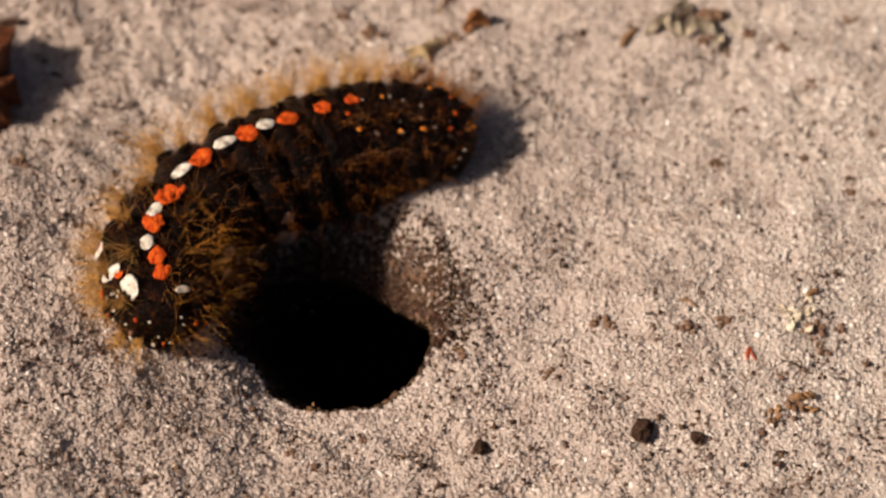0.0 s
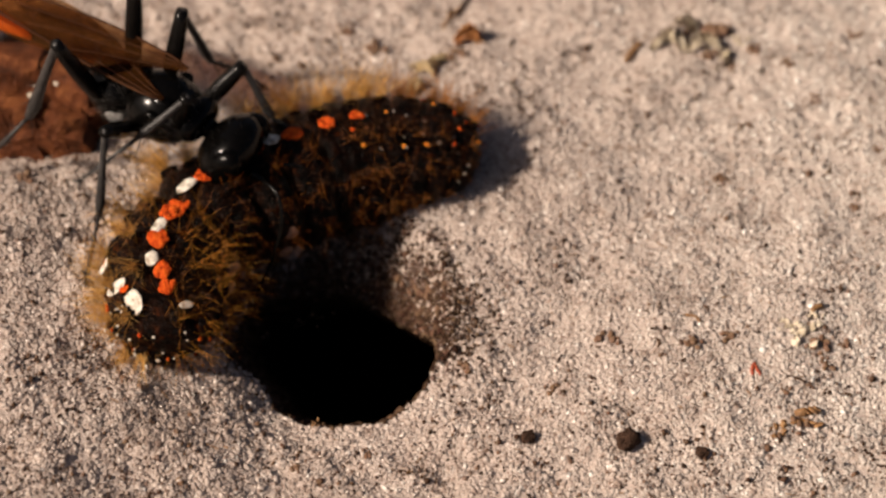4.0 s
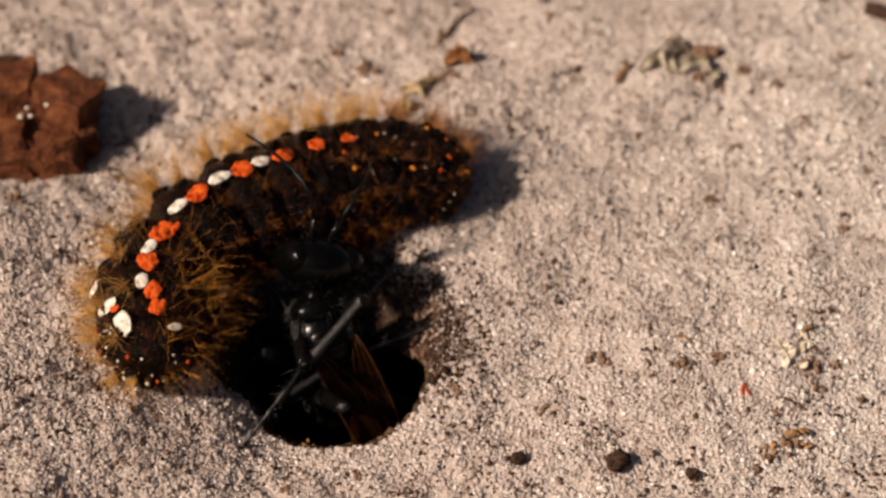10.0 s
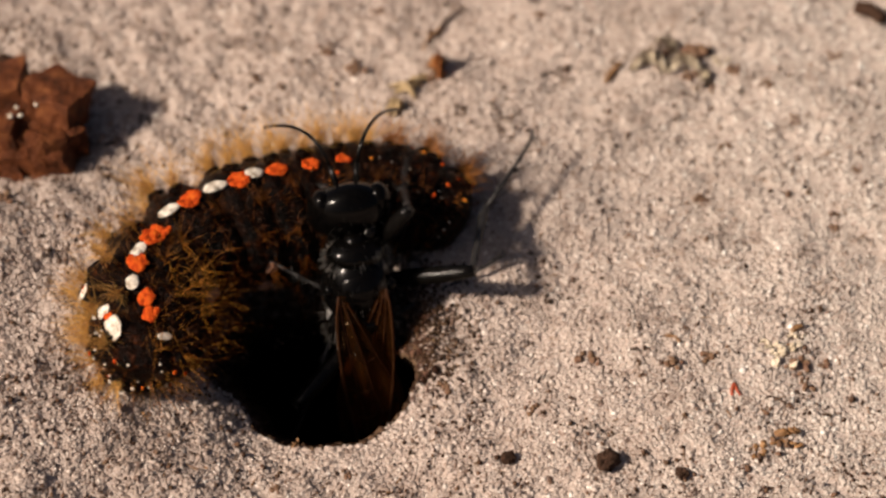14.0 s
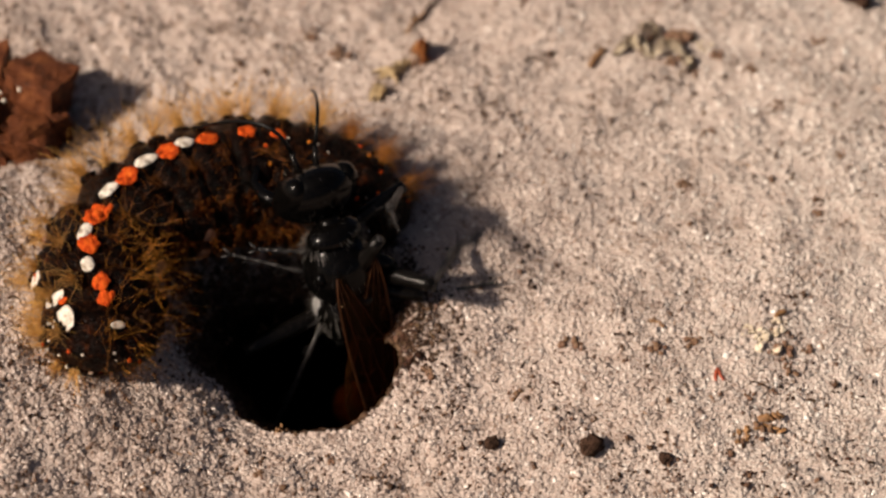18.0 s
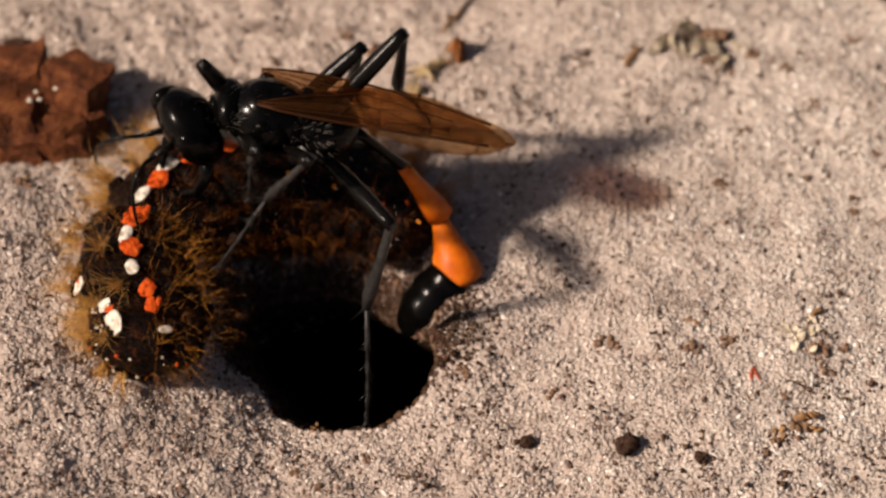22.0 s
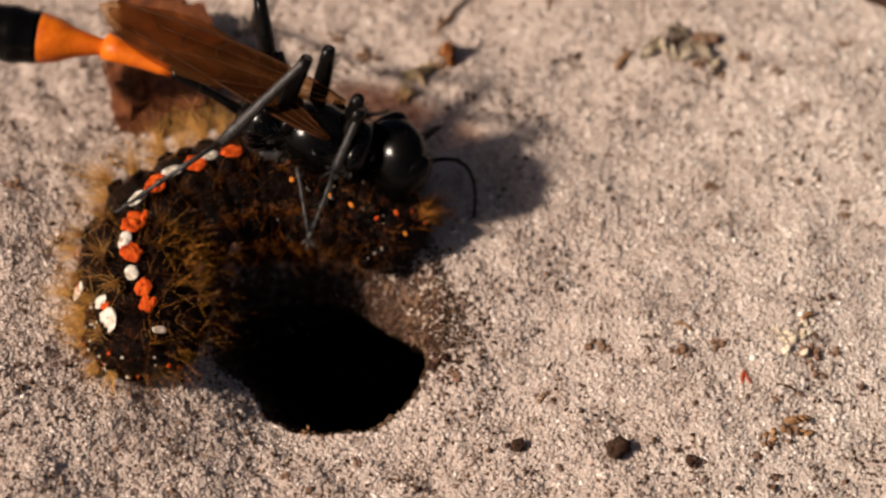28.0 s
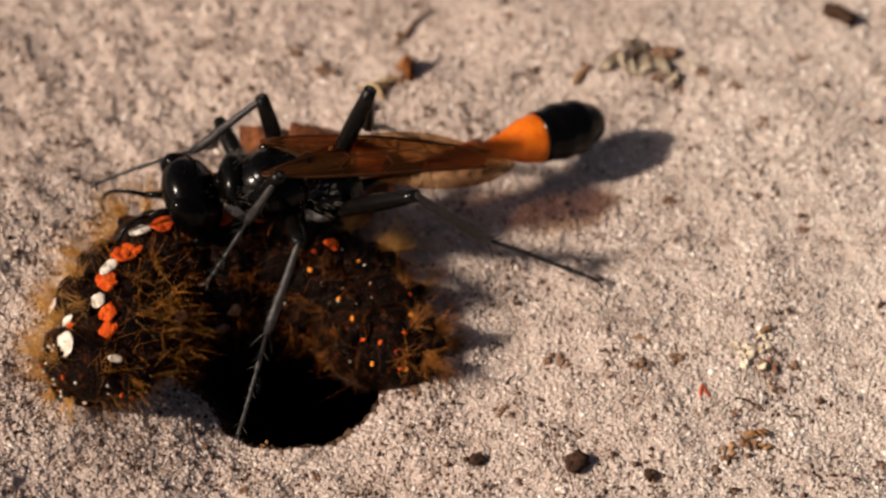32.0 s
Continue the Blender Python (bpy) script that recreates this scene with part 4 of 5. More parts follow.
def build_bark():
    bark = tagged(new("bark_piece"), "reddish brown chunk of cracked pine bark on sand", "bark")
    plates = (
        ((-1.5, 1.35, 1.65), (1.35, 1.35, 1.05), 1, 6, -12), ((1.15, 0.95, 1.5), (1.2, 1.25, 1.1), 2, -28, -14),
        ((-1.7, -1.25, 1.2), (1.3, 1.1, 1.1), 3, 4, -20), ((0.9, -1.4, 1.0), (0.75, 0.95, 1.0), 4, 12, -24),
        ((-0.1, -1.35, 0.95), (0.3, 0.85, 0.9), 5, -6, -16), ((-3.7, 0.2, 1.2), (0.8, 1.6, 1.05), 6, -10, -6),
        ((1.9, -0.4, 0.8), (0.45, 0.8, 0.7), 8, 30, -10),
    )
    for c, size, seed, turn, tip in plates:
        bm = bmesh.new()
        slab(bm, c, size, seed, turn, tip)
        part("bark_plate", bm, M_BARK, bark, smooth=False)
    bm = bmesh.new()
    slab(bm, (-0.7, -0.1, 0.85), (2.6, 1.9, 0.8), 9, 0, 0)
    part("bark_core", bm, M_BARK, bark, smooth=False)
    rng = random.Random(5)
    for k in range(5):
        bm = bmesh.new()
        chunk(bm, (-0.1 + rng.gauss(0, 0.5), 0.0 + rng.gauss(0, 0.5), 2.3 + rng.uniform(-0.2, 0.3)), [rng.uniform(0.07, 0.16) for q in range(3)], k, 0.7, 0.2, None, 1)
        part("sand_grain", bm, M_WHITE, bark, "pale grain stuck to the bark")
    return bark


bark = build_bark()
BARK_HOME = (-14.15, 13.98)
pebble_small = lump("pebble", 7.71, -4.51, (0.33, 0.3, 0.27), M_PEBBLE, 1, "small dark brown pebble", "pebble", 20, 0.9, 0.34, "pebbles on the sand")
pebble_large = lump("pebble", 11.99, -4.78, (0.52, 0.45, 0.38), M_PEBBLE, 2, "large dark reddish brown pebble", "pebble", 35, 0.9, 0.34, "pebbles on the sand")
lump("pebble", 15.17, -5.53, (0.3, 0.27, 0.22), M_PEBBLE, 3, "flat dark brown pebble", "pebble", 10, 0.9, 0.34, "pebbles on the sand")
tuft(11.27, 0.89, 0.51, 10, "soil_lump", "soil_crumb", M_SPECK, "small crumbly dark soil lump", "soil lump", "soil lumps on the sand", 0.7)
tuft(15.00, 0.64, 0.43, 11, "soil_lump", "soil_crumb", M_SPECK, "small crumbly dark soil lump", "soil lump", "soil lumps on the sand", 0.7)
tuft(16.71, 1.14, 0.42, 12, "soil_lump", "soil_crumb", M_SPECK, "small crumbly dark soil lump", "soil lump", "soil lumps on the sand", 0.7)
tuft(5.04, -0.47, 0.43, 13, "soil_lump", "soil_crumb", M_SPECK, "small crumbly dark soil lump", "soil lump", "soil lumps on the sand", 0.7)
tuft(8.86, -1.71, 0.36, 14, "soil_lump", "soil_crumb", M_SPECK, "small crumbly dark soil lump", "soil lump", "soil lumps on the sand", 0.7)
tuft(16.76, 10.34, 0.36, 15, "soil_lump", "soil_crumb", M_SPECK, "small crumbly dark soil lump", "soil lump", "soil lumps on the sand", 0.7)
tuft(0.96, 18.56, 0.51, 16, "soil_lump", "soil_crumb", M_SPECK, "small crumbly dark soil lump", "soil lump", "soil lumps on the sand", 0.7)
tuft(0.71, -5.17, 0.29, 17, "soil_lump", "soil_crumb", M_SPECK, "small crumbly dark soil lump", "soil lump", "soil lumps on the sand", 0.7)
tuft(-2.16, -6.07, 0.31, 18, "soil_lump", "soil_crumb", M_SPECK, "small crumbly dark soil lump", "soil lump", "soil lumps on the sand", 0.7)
tuft(18.95, -1.87, 0.31, 19, "soil_lump", "soil_crumb", M_SPECK, "small crumbly dark soil lump", "soil lump", "soil lumps on the sand", 0.7)
tuft(20.89, -0.47, 0.36, 20, "soil_lump", "soil_crumb", M_SPECK, "small crumbly dark soil lump", "soil lump", "soil lumps on the sand", 0.7)
tuft(-15.02, 9.42, 0.48, 21, "soil_lump", "soil_crumb", M_SPECK, "small crumbly dark soil lump", "soil lump", "soil lumps on the sand", 0.7)
tuft(-9.84, -2.12, 0.29, 22, "soil_lump", "soil_crumb", M_SPECK, "small crumbly dark soil lump", "soil lump", "soil lumps on the sand", 0.7)
tuft(19.95, -1.71, 0.26, 23, "soil_lump", "soil_crumb", M_SPECK, "small crumbly dark soil lump", "soil lump", "soil lumps on the sand", 0.7)
tuft(-0.53, 19.73, 0.43, 24, "soil_lump", "soil_crumb", M_SPECK, "small crumbly dark soil lump", "soil lump", "soil lumps on the sand", 0.7)
tuft(21.71, 0.64, 0.31, 25, "soil_lump", "soil_crumb", M_SPECK, "small crumbly dark soil lump", "soil lump", "soil lumps on the sand", 0.7)
for k, (x, y, s) in enumerate(((2.9, 4.9, 0.42), (3.5, 4.2, 0.34), (3.9, 3.0, 0.3), (2.2, 5.8, 0.36), (3.2, 3.5, 0.26), (4.2, 3.9, 0.22), (1.4, 6.2, 0.3))):
    tuft(x, y, s * 1.2, 70 + k, "soil_lump", "soil_crumb", M_SPECK, "damp dark brown soil lump at the burrow", "soil lump", "damp soil lumps at the burrow", 0.7)
tuft(19.72, -3.35, 0.75, 40, "dry_leaf_crumb", "leaf_shred", M_LITTER, "crumpled yellowish brown dry leaf crumb", "leaf crumb", "leaf crumbs on the sand")
tuft(18.69, -4.26, 0.55, 41, "dry_leaf_crumb", "leaf_shred", M_LITTER, "crumpled yellowish brown dry leaf crumb", "leaf crumb", "leaf crumbs on the sand")
tuft(19.45, -3.87, 0.48, 42, "soil_lump", "soil_crumb", M_SPECK, "dark soil lump under a leaf crumb", "soil lump", "soil lumps on the sand", 0.7)
leaf_flake = curl(5.45, 19.1, 1.5, 0.9, 0.9, 43, M_LEAF, "leaf_flake", "leaf_shred", "curled orange brown dry leaf flake", "leaf flake", "", 4)
tuft(4.72, 18.1, 0.42, 44, "soil_lump", "soil_crumb", M_SPECK, "dark soil lump beside a leaf flake", "soil lump", "soil lumps on the sand", 0.7)
tuft(4.2, 17.85, 0.36, 45, "soil_lump", "soil_crumb", M_SPECK, "dark soil lump beside a leaf flake", "soil lump", "soil lumps on the sand", 0.7)
curl(3.6, 17.2, 1.7, 0.4, 0.5, 46, M_STRAW, "straw_shred", "straw_strip", "pale yellow shred of dry straw", "straw", "", 6)
curl(3.0, 15.9, 1.3, 0.45, 0.5, 47, M_STRAW, "straw_shred", "straw_strip", "pale yellow shred of dry straw", "straw", "", 5)
for k, (x, y, s) in enumerate(((9.56, 21.95, 0.32), (17.57, 17.36, 0.3), (18.7, 18.45, 0.42), (20.28, 17.36, 0.34), (21.29, 15.22, 0.36), (18.03, 13.45, 0.3), (23.56, 19.36, 0.36), (1.86, 22.25, 0.3), (9.3, 13.1, 0.2), (12.1, 12.4, 0.2), (13.5, 8.2, 0.24), (22.8, 8.6, 0.3), (24.1, 12.2, 0.26))):
    tuft(x, y, s, 90 + k, "soil_lump", "soil_crumb", M_SPECK, "small crumbly dark soil lump", "soil lump", "soil lumps on the sand", 0.7)
tuft(19.95, 1.02, 0.75, 50)
tuft(19.41, 1.53, 0.5, 51)
tuft(20.46, 0.48, 0.54, 52, "soil_lump", "soil_crumb", M_SPECK, "dark lump among lichen", "soil lump", "soil lumps on the sand", 0.7)
tuft(20.43, 1.91, 0.5, 53)
curl(14.8, 18.9, 1.7, 0.5, 0.7, 54, M_MOSS, *LICHEN, 5)
tuft(16.81, 19.18, 0.73, 55, "soil_lump", "soil_crumb", M_SPECK, "dark lump among lichen", "soil lump", "soil lumps on the sand", 0.7)
curl(15.7, 19.7, 1.5, 0.45, 0.8, 56, M_MOSS, *LICHEN, 5)
curl(16.4, 18.6, 1.7, 0.5, 0.7, 57, M_MOSS, *LICHEN, 5)
curl(17.4, 17.7, 1.2, 0.4, 0.5, 58, M_MOSS, *LICHEN, 4)
# two dark lumps stand in for the shadows behind the lichen strips
tuft(15.2, 18.75, 0.42, 63, "soil_lump", "soil_crumb", M_SPECK, "dark lump among lichen", "soil lump", "soil lumps on the sand", 0.7)
tuft(16.5, 18.05, 0.4, 64, "soil_lump", "soil_crumb", M_SPECK, "dark lump among lichen", "soil lump", "soil lumps on the sand", 0.7)
tuft(18.19, 19.00, 0.4, 59)
stick("red_husk", 17.65, -0.87, 0.7, 0.085, 78, M_RED, "bright red brown split husk", "husk", 0.1, 0)
stick("red_husk", 17.84, -0.93, 0.6, 0.075, 108, M_RED, "bright red brown split husk", "husk", 0.1, 0)
stick("twig_fragment", 13.03, 18.20, 1.3, 0.13, 55, M_LITTER, "short reddish brown twig fragment", "twig", 0.05, 0.1)
stick("twig_fragment", 15.66, 19.18, 0.9, 0.12, 45, M_PEBBLE, "short dark twig fragment", "twig", 0.1, 0.2)
stick("twig_fragment", 9.26, 0.07, 0.6, 0.05, 55, M_PEBBLE, "thin dark wood splinter", "twig", 0.1, 0)
stick("twig_fragment", 9.71, 0.01, 0.65, 0.05, 50, M_PEBBLE, "thin dark wood splinter", "twig", 0.1, 0)
stick("twig_fragment", 19.47, -1.43, 0.9, 0.05, -25, M_PEBBLE, "thin dark wood splinter", "twig", 0.1, 0)
stick("twig_fragment", 20.64, 2.45, 0.6, 0.13, 35, M_LITTER, "short brown twig fragment", "twig", 0.1, 0)
stick("twig_fragment", 15.11, 1.97, 0.7, 0.07, -30, M_LITTER, "thin tan twig fragment", "twig", 0.2, 0)
stick("twig_fragment", 21.08, 12.06, 0.6, 0.06, 80, M_LITTER, "thin tan twig fragment", "twig", 0.1, 0)
stick("grass_root", 5.43, 21.65, 2.3, 0.07, 52, M_PEBBLE, "thin dark dry rootlet", "rootlet", 0.12, 0.08)
stick("leaf_stalk", 4.5, 20.6, 1.6, 0.07, 55, M_LITTER, "dark curled leaf stalk", "leaf stalk", 0.1, 0.1)
stick("twig_fragment", -16.15, 19.00, 1.2, 0.2, 5, M_PEBBLE, "dark weathered twig end", "twig", 0.05, 0)
stick("twig_fragment", 25.37, 21.95, 1.6, 0.35, -40, M_PEBBLE, "dark weathered twig end", "twig", 0.1, 0.1)
tuft(-1.45, -3.32, 0.3, 60, "leaf_flake", "leaf_shred", M_LITTER, "thin crinkled tan leaf flake on the burrow rim", "leaf flake", "")


# ---- what moves ----
def motions():
    crawl(0, [(-8.09, -1.59, 2.20), (-8.29, -1.32, 4.20), (-8.00, 0.86, 4.90), (-8.28, 2.59, 5.00), (-7.67, 4.19, 5.00), (-6.37, 6.40, 4.90), (-4.41, 7.87, 4.80), (-2.64, 8.97, 4.70), (-1.10, 9.90, 4.60), (0.15, 10.61, 4.60), (1.36, 10.95, 4.60), (2.62, 11.11, 4.50), (4.02, 11.11, 4.20), (5.16, 10.98, 3.50)])
    crawl(0.5, [(-8.09, -1.59, 2.20), (-8.29, -1.32, 4.20), (-8.00, 0.86, 4.90), (-8.28, 2.59, 5.00), (-7.67, 4.19, 5.00), (-6.37, 6.40, 4.90), (-4.41, 7.87, 4.80), (-2.64, 8.97, 4.70), (-1.10, 9.90, 4.60), (0.15, 10.61, 4.60), (1.36, 10.95, 4.60), (2.62, 11.11, 4.50), (4.02, 11.11, 4.20), (5.16, 10.98, 3.50)])
    crawl(9, [(-8.13, -1.71, 2.20), (-8.39, -1.35, 4.20), (-7.96, 0.96, 4.90), (-8.30, 2.46, 5.00), (-7.69, 4.16, 5.00), (-6.34, 6.43, 4.90), (-4.41, 7.91, 4.80), (-2.67, 8.93, 4.70), (-1.21, 9.87, 4.60), (0.12, 10.48, 4.60), (1.26, 10.89, 4.60), (2.47, 11.05, 4.50), (3.92, 10.91, 4.20), (5.11, 10.68, 3.50)])
    crawl(13, [(-8.20, -1.81, 2.20), (-8.38, -1.47, 4.20), (-7.97, 0.83, 4.90), (-8.25, 2.52, 5.00), (-7.64, 4.13, 5.00), (-6.21, 6.30, 4.90), (-4.25, 7.71, 4.80), (-2.41, 8.73, 4.70), (-0.82, 9.49, 4.60), (0.68, 10.10, 4.60), (1.77, 10.34, 4.60), (2.86, 10.33, 4.50), (4.30, 10.02, 4.20), (5.49, 9.29, 3.50)])
    crawl(14, [(-8.30, -2.05, 2.20), (-8.44, -1.72, 4.20), (-7.78, 0.52, 4.90), (-8.29, 2.36, 5.00), (-7.63, 3.93, 5.00), (-6.18, 6.07, 4.90), (-4.09, 7.24, 4.80), (-2.42, 8.06, 4.70), (-0.93, 8.65, 4.60), (0.45, 9.22, 4.60), (1.58, 9.43, 4.60), (2.84, 9.52, 4.50), (4.22, 9.34, 4.20), (5.56, 8.78, 3.50)])
    crawl(17, [(-9.30, -1.90, 2.20), (-9.66, -1.78, 4.20), (-9.02, 0.61, 4.90), (-9.50, 2.68, 5.00), (-9.09, 4.25, 5.00), (-7.78, 6.39, 4.90), (-5.86, 7.47, 4.80), (-4.21, 8.46, 4.70), (-2.51, 8.89, 4.60), (-0.97, 9.32, 4.60), (0.30, 9.16, 4.60), (1.43, 8.84, 4.50), (2.62, 8.00, 4.20), (3.57, 7.11, 3.50)])
    crawl(18, [(-9.42, -1.99, 2.20), (-9.70, -1.96, 4.20), (-9.02, 0.58, 4.90), (-9.68, 2.55, 5.00), (-9.41, 4.25, 5.00), (-8.23, 6.53, 4.90), (-6.51, 8.04, 4.80), (-4.80, 9.03, 4.70), (-3.07, 9.69, 4.60), (-1.73, 9.80, 4.60), (-0.47, 9.56, 4.60), (0.80, 9.11, 4.50), (2.06, 8.30, 4.20), (3.19, 7.25, 3.50)])
    crawl(20, [(-8.96, -2.23, 2.20), (-9.32, -2.11, 4.20), (-8.63, 0.11, 4.90), (-9.60, 2.39, 5.00), (-9.42, 4.06, 5.00), (-8.52, 6.36, 4.90), (-6.90, 7.77, 4.80), (-5.33, 8.53, 4.70), (-3.78, 9.12, 4.60), (-2.39, 9.12, 4.60), (-1.26, 8.89, 4.60), (-0.25, 8.44, 4.50), (0.89, 7.63, 4.20), (1.77, 6.75, 3.50)])
    crawl(21, [(-8.97, -2.24, 2.20), (-9.25, -2.18, 4.20), (-8.61, 0.11, 4.90), (-9.53, 2.33, 5.00), (-9.39, 4.16, 5.00), (-8.52, 6.26, 4.90), (-6.98, 7.77, 4.80), (-5.39, 8.63, 4.70), (-3.78, 9.19, 4.60), (-2.28, 9.46, 4.60), (-1.02, 9.39, 4.60), (0.37, 9.01, 4.50), (1.76, 8.20, 4.20), (3.02, 7.08, 3.50)])
    crawl(22, [(-8.93, -2.30, 2.20), (-9.18, -2.27, 4.20), (-8.55, 0.14, 4.90), (-9.39, 2.33, 5.00), (-9.29, 4.09, 5.00), (-8.43, 6.30, 4.90), (-7.13, 7.71, 4.80), (-5.54, 8.53, 4.70), (-4.06, 9.06, 4.60), (-2.55, 9.22, 4.60), (-1.29, 9.12, 4.60), (0.23, 8.71, 4.50), (1.61, 7.90, 4.20), (2.87, 6.68, 3.50)])
    crawl(25, [(-8.89, -2.12, 2.20), (-9.18, -2.00, 4.20), (-8.44, 0.39, 4.90), (-9.14, 2.30, 5.00), (-9.18, 4.22, 5.00), (-8.31, 6.43, 4.90), (-7.01, 7.74, 4.80), (-5.42, 8.67, 4.70), (-3.82, 9.36, 4.60), (-2.44, 9.60, 4.60), (-1.30, 9.60, 4.60), (-0.17, 9.52, 4.50), (1.35, 8.77, 4.20), (2.49, 7.55, 3.50)])
    crawl(28, [(-8.94, -2.12, 2.20), (-9.10, -1.99, 4.20), (-8.34, 0.39, 4.90), (-8.99, 2.20, 5.00), (-8.96, 3.96, 5.00), (-8.15, 6.23, 4.90), (-6.47, 7.48, 4.80), (-4.88, 8.40, 4.70), (-3.40, 8.92, 4.60), (-1.89, 9.02, 4.60), (-0.63, 8.82, 4.60), (0.63, 8.24, 4.50), (1.90, 7.27, 4.20), (2.77, 6.22, 3.50)])
    crawl(29, [(-9.04, -2.79, 2.20), (-9.16, -2.58, 4.20), (-8.04, -0.30, 4.90), (-8.22, 1.57, 5.00), (-7.39, 2.94, 5.00), (-5.62, 4.47, 4.90), (-3.80, 5.43, 4.80), (-2.20, 5.78, 4.70), (-0.71, 5.44, 4.60), (0.79, 4.89, 4.60), (2.03, 4.34, 4.60), (3.27, 3.52, 4.50), (4.50, 2.17, 4.20), (4.87, 0.84, 3.50)])
    crawl(30, [(-9.13, -2.85, 2.20), (-9.24, -2.73, 4.20), (-8.00, -0.36, 4.90), (-8.16, 1.44, 5.00), (-7.36, 2.87, 5.00), (-5.66, 4.31, 4.90), (-3.72, 5.14, 4.80), (-2.12, 5.39, 4.70), (-0.63, 4.99, 4.60), (0.87, 4.43, 4.60), (2.23, 3.69, 4.60), (3.47, 2.65, 4.50), (4.45, 1.31, 4.20), (4.69, 0.15, 3.50)])
    crawl(32, [(-8.98, -2.72, 2.20), (-9.22, -2.60, 4.20), (-8.05, -0.23, 4.90), (-8.23, 1.41, 5.00), (-7.48, 3.00, 5.00), (-6.01, 4.53, 4.90), (-3.55, 4.62, 4.80), (-1.95, 4.77, 4.70), (-0.22, 4.30, 4.60), (1.52, 3.66, 4.60), (3.00, 3.08, 4.60), (4.35, 2.14, 4.50), (5.25, 0.81, 4.20), (5.20, -0.26, 3.50)])
    stance(0, (-9.49, 48.75, 4.89, -81, 0, 0), (1, -30), (-2, 1), (-2, -5), [(-5.4, 44.4, 1.0), (-12.0, 43.3, 1.0), (-3.6, 49.0, 1.0), (-15.1, 47.2, 1.0), (-4.9, 55.7, 1.0), (-16.0, 53.9, 1.0)])
    stance(1.3, (-7.61, 29.52, 4.94, -79, 0, 2), (6, -30), (1, 1), (-5, -5), [(-3.2, 24.7, 1.0), (-9.8, 23.6, 1.0), (-1.5, 29.3, 1.0), (-13.0, 27.4, 1.0), (-2.8, 36.0, 1.0), (-13.8, 34.2, 1.0)], (2, 0, 0), (0, 0))
    stance(1.6, (-7.84, 22.20, 4.94, -74, 0, 2), (1, -45), (-5, 1), (-4, -6), [(-3.1, 17.7, 1.0), (-9.9, 15.1, 0.0), (-1.7, 22.4, 1.0), (-13.0, 19.6, 1.0), (-3.6, 29.0, 1.0), (-14.5, 26.3, 1.0)], (2, 0, 0), (0, 0))
    stance(2, (-7.16, 19.51, 5.07, -66, -4, 3), (5, -39), (-4, -2), (-6, -5), [(-1.5, 16.6, 0.0), (-8.8, 9.4, 3.6), (-1.1, 20.2, 1.0), (-12.5, 7.0, 0.2), (-3.7, 26.5, 1.0), (-14.1, 22.5, 1.0)], (2, 0, 0), (0, 0), {3: (-11.9, 17.0, 2.5), 1: (-8.7, 15.3, 2.0)})
    stance(2.5, (-9.62, 16.24, 5.19, -51, -5, 1), (5, -26), (-8, -4), (-10, -4), [(-4.5, 14.3, 2.0), (-9.2, 9.8, 2.0), (-4.1, 19.0, 1.0), (-14.0, 6.8, 0.0), (-8.1, 24.5, 1.0), (-17.4, 18.3, 1.0)], (2, 0, 0), (0, 0))
    stance(3, (-11.86, 15.18, 5.06, -33, -3, -1), (6, -36), (-6, 0), (-12, -8), [(-4.7, 15.0, 0.2), (-9.0, 4.7, 5.9), (-6.9, 19.9, 1.0), (-11.6, 3.0, 0.4), (-12.0, 24.4, 1.0), (-19.7, 9.2, 0.0)], (2, 0, 0), (0, 0), {3: (-15.0, 10.6, 2.9), 1: (-10.7, 10.1, 3.8), 0: (-6.5, 15.2, 4.1)})
    stance(3.5, (-10.38, 12.91, 5.57, -30, -3, -1), (1, -32), (-3, 1), (-3, -11), [(-2.6, 12.1, 3.0), (-8.3, 7.3, 3.0), (-6.0, 17.8, 1.0), (-12.1, 4.2, 0.0), (-11.5, 21.8, 1.0), (-18.7, 9.9, 0.0)], (2, 0, 0), (0, 0))
    stance(5.5, (-2.43, 2.85, 5.83, -46, 6, 2), (25, -52), (-13, 2), (66, 18), [(5.4, 2.1, 0.0), (-0.3, -3.9, 0.0), (4.4, 6.6, 4.0), (-7.7, -4.0, 1.0), (-2.1, 11.7, 1.0), (-12.6, 9.0, 0.0)], (2, 0, 0), (1, 0))
    stance(6, (1.35, 1.87, 5.23, -2, 8, 3), (14, -36), (-44, 2), (57, 18), [(9.3, 5.9, 0.0), (7.7, -2.4, 1.3), (4.9, 8.3, 3.2), (1.4, -3.5, -0.7), (-4.0, 8.9, 1.0), (-12.9, -1.6, 4.5)], (2, 0, 0), (6, 0), {5: (-2.7, -0.1, 8.8), 3: (1.0, -1.9, 7.9), 1: (4.4, -1.7, 6.4), 2: (-0.1, 3.6, 8.6)})
    stance(6.5, (1.32, 3.83, 5.51, 33, 3, 0), (-27, -33), (0, -11), (15, -16), [(4.5, 10.4, 4.0), (7.1, 1.9, 0.0), (-1.5, 8.5, 5.0), (0.6, -1.5, 2.0), (-6.9, 5.5, 1.0), (-4.8, -5.4, 0.0)], (2, 0, 0), (2, 0))
